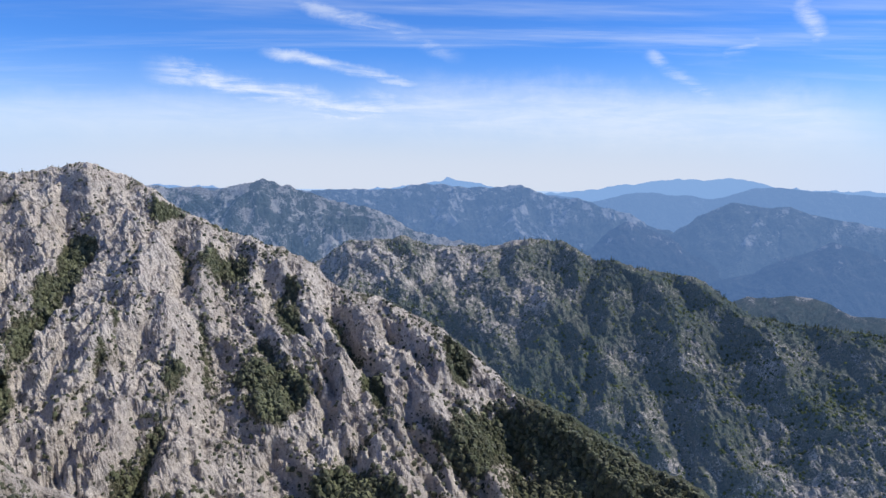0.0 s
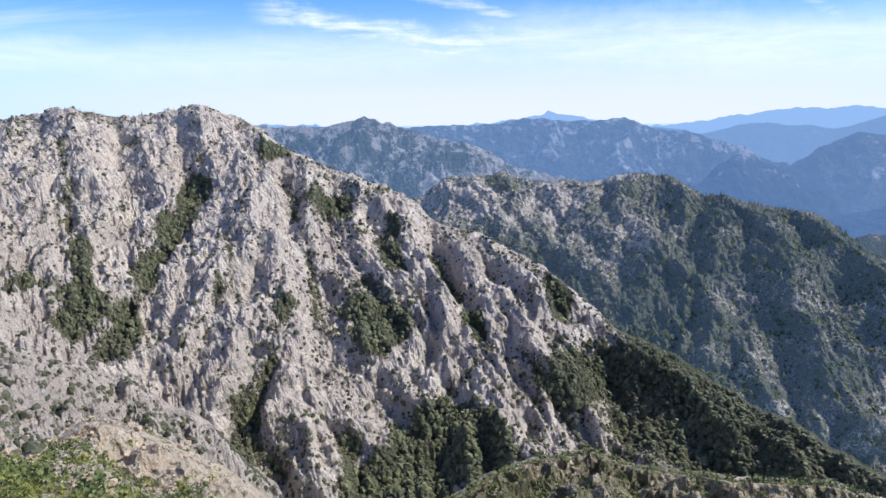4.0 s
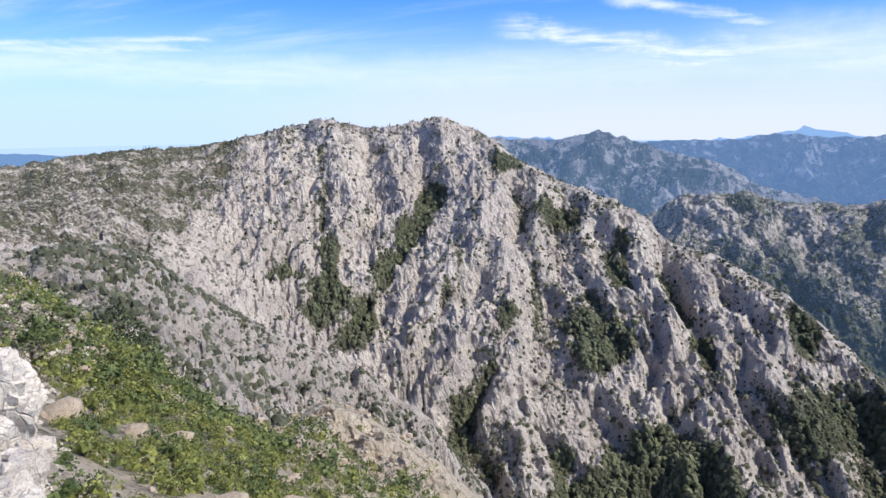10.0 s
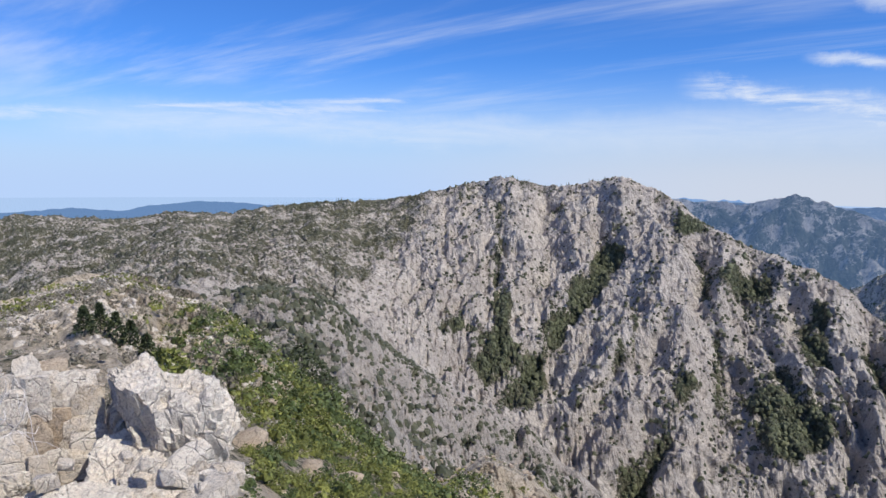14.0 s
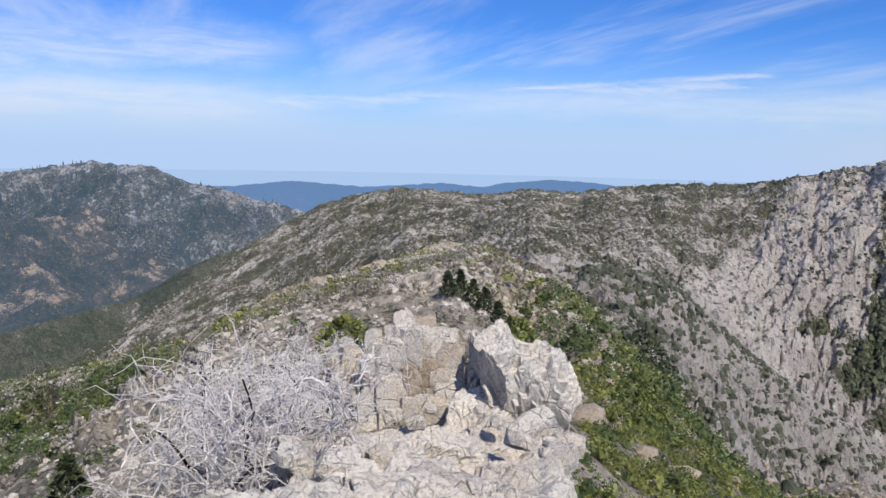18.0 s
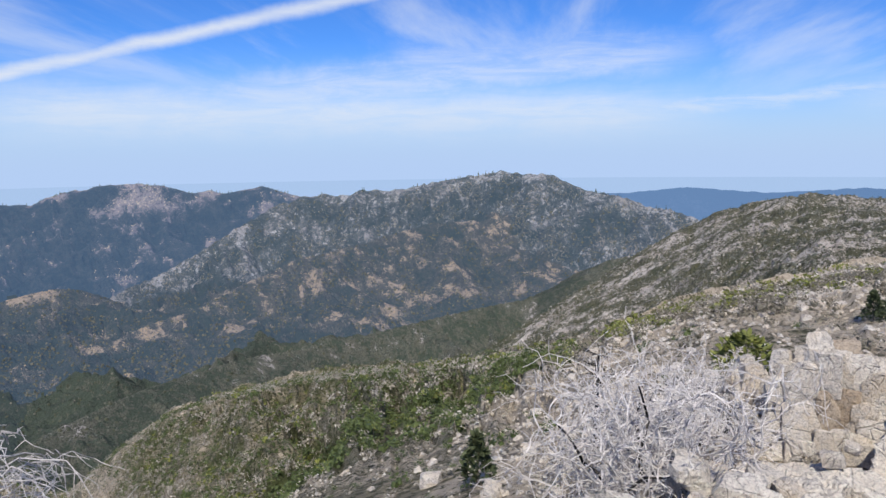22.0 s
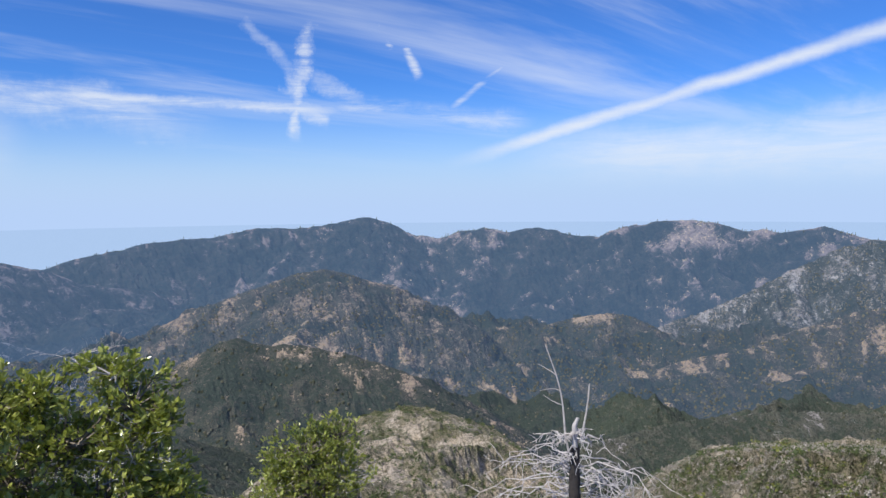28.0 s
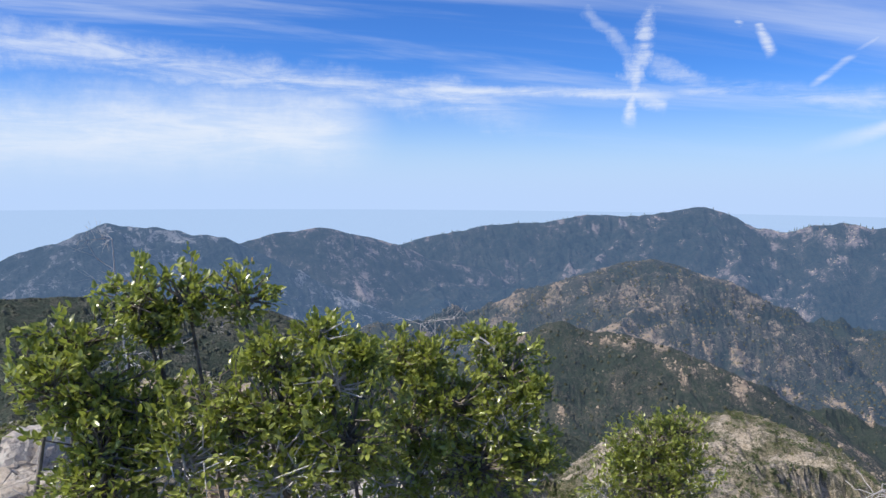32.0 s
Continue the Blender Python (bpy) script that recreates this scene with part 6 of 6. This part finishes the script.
broken_snag()


# ---- living shrubs ----
def leaf_shape():
    """A small stiff oak leaf, folded along its rib, one unit long."""
    V = np.array([(0, 0, 0), (0.3, 0.27, 0.07), (0.72, 0.2, 0.05), (1, 0, -0.04), (0.72, -0.2, 0.05), (0.3, -0.27, 0.07), (0.5, 0, -0.03)])
    F = np.array([(0, 6, 1), (1, 6, 2), (2, 6, 3), (3, 6, 4), (4, 6, 5), (5, 6, 0)])
    return V, F


LEAF_V, LEAF_F = leaf_shape()


def leaves(at, way, size, q):
    """Leaves at the places at, pointing along way."""
    n = len(at)
    d = way + q.normal(size=(n, 3)) * 0.75
    d /= np.linalg.norm(d, axis=1, keepdims=True)
    up = np.array((0, 0, 1.0)) + q.normal(size=(n, 3)) * 0.55
    s = np.cross(up, d)
    s /= np.linalg.norm(s, axis=1, keepdims=True) + 1e-9
    u = np.cross(d, s)
    L = size * (0.6 + 0.7 * q.random((n, 1, 1)))
    V = at[:, None] + L * (LEAF_V[None, :, 0:1] * d[:, None] + LEAF_V[None, :, 1:2] * s[:, None] + LEAF_V[None, :, 2:3] * u[:, None])
    return V.reshape(-1, 3), (LEAF_F[None] + (np.arange(n) * len(LEAF_V))[:, None, None]).reshape(-1, 3)


OAK_CROWN = [(0.34, -3.32, 1.13, 0.15), (0.16, -3.34, 1.15, 0.15), (-0.04, -3.35, 1.13, 0.13), (0.27, -3.31, 1.02, 0.10)]
OAK_LEFT = [(0.53, -3.15, 1.01, 0.14), (0.6, -3.1, 0.86, 0.17), (0.45, -3.13, 0.84, 0.18), (0.42, -3.08, 0.65, 0.22), (0.41, -3.0, 0.53, 0.19), (0.29, -3.13, 0.75, 0.16)]
OAK_MIDDLE = [(-0.16, -3.11, 0.94, 0.11), (-0.32, -3.12, 1.02, 0.11), (-0.38, -3.07, 0.85, 0.18), (-0.19, -3.05, 0.74, 0.20), (0.01, -3.04, 0.72, 0.21), (0.15, -3.00, 0.62, 0.22), (-0.43, -3.00, 0.65, 0.22), (-0.18, -2.97, 0.53, 0.25), (-0.49, -3.08, 0.93, 0.09)]
OAK_RIGHT = [(-0.69, -3.44, 0.83, 0.12), (-0.83, -3.41, 0.83, 0.13), (-1.08, -3.35, 0.88, 0.13), (-1.16, -3.29, 0.78, 0.16), (-0.91, -3.33, 0.65, 0.21), (-0.72, -3.35, 0.55, 0.21), (-1.12, -3.24, 0.56, 0.19), (-1.23, -3.24, 0.70, 0.11), (-0.99, -3.22, 0.40, 0.23), (-0.70, -3.27, 0.34, 0.23), (-1.21, -3.15, 0.43, 0.13)]
OAK_SMALL = [(-2.78, -4.81, -0.27, 0.27), (-2.96, -4.75, -0.14, 0.18), (-2.62, -4.88, -0.34, 0.16), (-2.81, -4.70, -0.47, 0.32), (-2.98, -4.63, -0.38, 0.19), (-2.49, -4.84, -0.58, 0.22)]


def oak_shrub(lumps, root, label, seed, leaf=0.031, dense=1500):
    """A live oak shrub: crooked stems from one root into each lump of foliage, with leaf sprays at the twig ends."""
    q = np.random.default_rng(seed)
    base = tagged(new("oak_shrub"), label, "shrub", "oak shrubs on the summit")
    base.location = root
    o = np.array(root)
    at, way, dead = [], [], []
    for x, y, z, rad in lumps:
        c = np.array((x, y, z)) - o
        stem = []
        p = np.array((0.12 * q.normal(), 0.12 * q.normal(), 0.0))
        for k in range(1, 7):
            e = c * (k / 6) ** np.array((0.9, 0.9, 1.1)) + q.normal(size=3) * 0.045 * (k < 6)
            stem.append((p, e, 0.024 - 0.0025 * k, 0.0215 - 0.0025 * k))
            p = e
        part("stem", *tubes(stem, 6), live_wood, base, smooth=True)
        twigs = []
        for k in range(int(50 * (rad / 0.18) ** 1.6) + 12):
            d = q.normal(size=3)
            d /= np.linalg.norm(d)
            d[2] = d[2] * 0.85 + 0.18
            tip = c + d * rad * (0.35 + 0.9 * q.random() ** 0.8)
            from_ = c + d * rad * 0.1 + q.normal(size=3) * rad * 0.12
            bend = (tip + from_) / 2 + q.normal(size=3) * rad * 0.12
            twigs += [(from_, bend, 0.0042, 0.003), (bend, tip, 0.003, 0.0015)]
            m = int(dense / 110) + int(q.integers(0, 6))
            run = q.random((m, 1)) ** 0.6
            at.append(bend + (tip - bend) * run * 1.1 + q.normal(size=(m, 3)) * 0.012)
            way.append(np.repeat((tip - from_)[None] / rad + (0, 0, 0.35), m, 0))
        part("twig_spray", *tubes(twigs, 4), live_wood if q.random() < 0.7 else silver_wood, base)
    at, way = np.concatenate(at), np.concatenate(way)
    V, F = leaves(at, way, leaf, q)
    part("foliage", V, F, oak_leaf, base, "glossy yellow-green oak leaves")
    few = q.choice(len(at), max(8, len(at) // 160), replace=False)
    V, F = leaves(at[few], way[few], leaf, q)
    part("dry_leaves", V + (0, 0, 0.01), F, oak_leaf_dry, base, "dry tan leaves")
    for k in range(3):
        x, y, z, rad = lumps[int(q.integers(0, len(lumps)))]
        bare = []
        limb(q, np.array((x, y, z)) - o - (0, 0, rad), q.normal(size=3) * 0.7 + (0, 0, 0.5), rad * 1.7, 0.004, 1, bare, 0.35)
        part("bare_twig", *tubes(bare, 4), silver_wood, base, "bleached bare twig")
    return base


oak_shrub(OAK_CROWN, (-0.5, -3.25, -1.6), "tall live oak shrub with glossy green leaves", 1)
oak_shrub(OAK_LEFT, (0.5, -3.05, -1.6), "leafy live oak shrub spreading over rock", 2)
oak_shrub(OAK_MIDDLE, (-0.2, -3.0, -1.5), "dense live oak shrub with glossy green leaves", 3)
oak_shrub(OAK_RIGHT, (-0.95, -3.3, -1.7), "live oak shrub with grey twigs showing", 4)
oak_shrub(OAK_SMALL, (-2.75, -4.75, -3.7), "small bright green live oak shrub", 5, 0.031, 1600)


def needle_shrub(bearing, r, top, wide, seed, mat, label, shape="shrub"):
    """A dense shrub or young conifer of short leafy sprays on a stem."""
    q = np.random.default_rng(seed)
    z = ground_z(bearing, r) - 0.1
    h = top - z
    base = tagged(new("young_conifer" if shape == "cone" else "green_shrub"), label, "conifer" if shape == "cone" else "shrub")
    base.location = place(bearing, r, z)
    stem = []
    limb(q, (0, 0, 0), (0, 0, 1), h * 0.95, 0.06, 0, stem, 0.05)
    part("stem", *tubes(stem, 6), live_wood, base)
    n = 520
    u = q.random(n) ** 0.8
    a = q.random(n) * 2 * math.pi
    span = wide * ((1.02 - u) if shape == "cone" else np.sqrt(np.clip(1 - (2 * u - 0.9) ** 2, 0.05, 1))) * (0.5 + 0.55 * q.random(n))
    at = np.stack([span * np.cos(a), span * np.sin(a), 0.08 * h + u * h * 0.92], -1)
    way = np.stack([np.cos(a), np.sin(a), 0.5 + 0 * a], -1)
    V, F = leaves(at, way, 0.17 * wide + 0.12, q)
    part("foliage", V, F, mat, base)
    return base


needle_shrub(95.2, 25, -8.3, 0.75, 1, conifer_mat, "small dark green conifer among dry brush", "cone")
needle_shrub(74.8, 34, -6.5, 1.3, 2, brush_green, "bright green shrub behind the outcrop")
needle_shrub(61.0, 34, -6.3, 1.2, 3, brush_green, "bright green shrub behind the outcrop")
for i, (b, r, h, wd) in enumerate(((63.6, 57, 2.0, 0.9), (64.6, 57, 2.4, 0.9), (65.6, 58, 2.3, 0.9), (62.5, 57, 2.2, 0.9), (66.6, 56, 2.0, 0.9), (61.6, 58, 1.8, 0.9), (51.2, 92, 4.6, 2.0), (50.4, 95, 4.2, 2.0), (49.4, 90, 3.2, 1.6))):
    needle_shrub(b, r, ground_z(b, r) + h, wd, 10 + i, conifer_mat, "dark green conifer on the rocky knoll" if i < 6 else "dark green bushy tree on the slope", "cone" if i < 6 else "shrub")
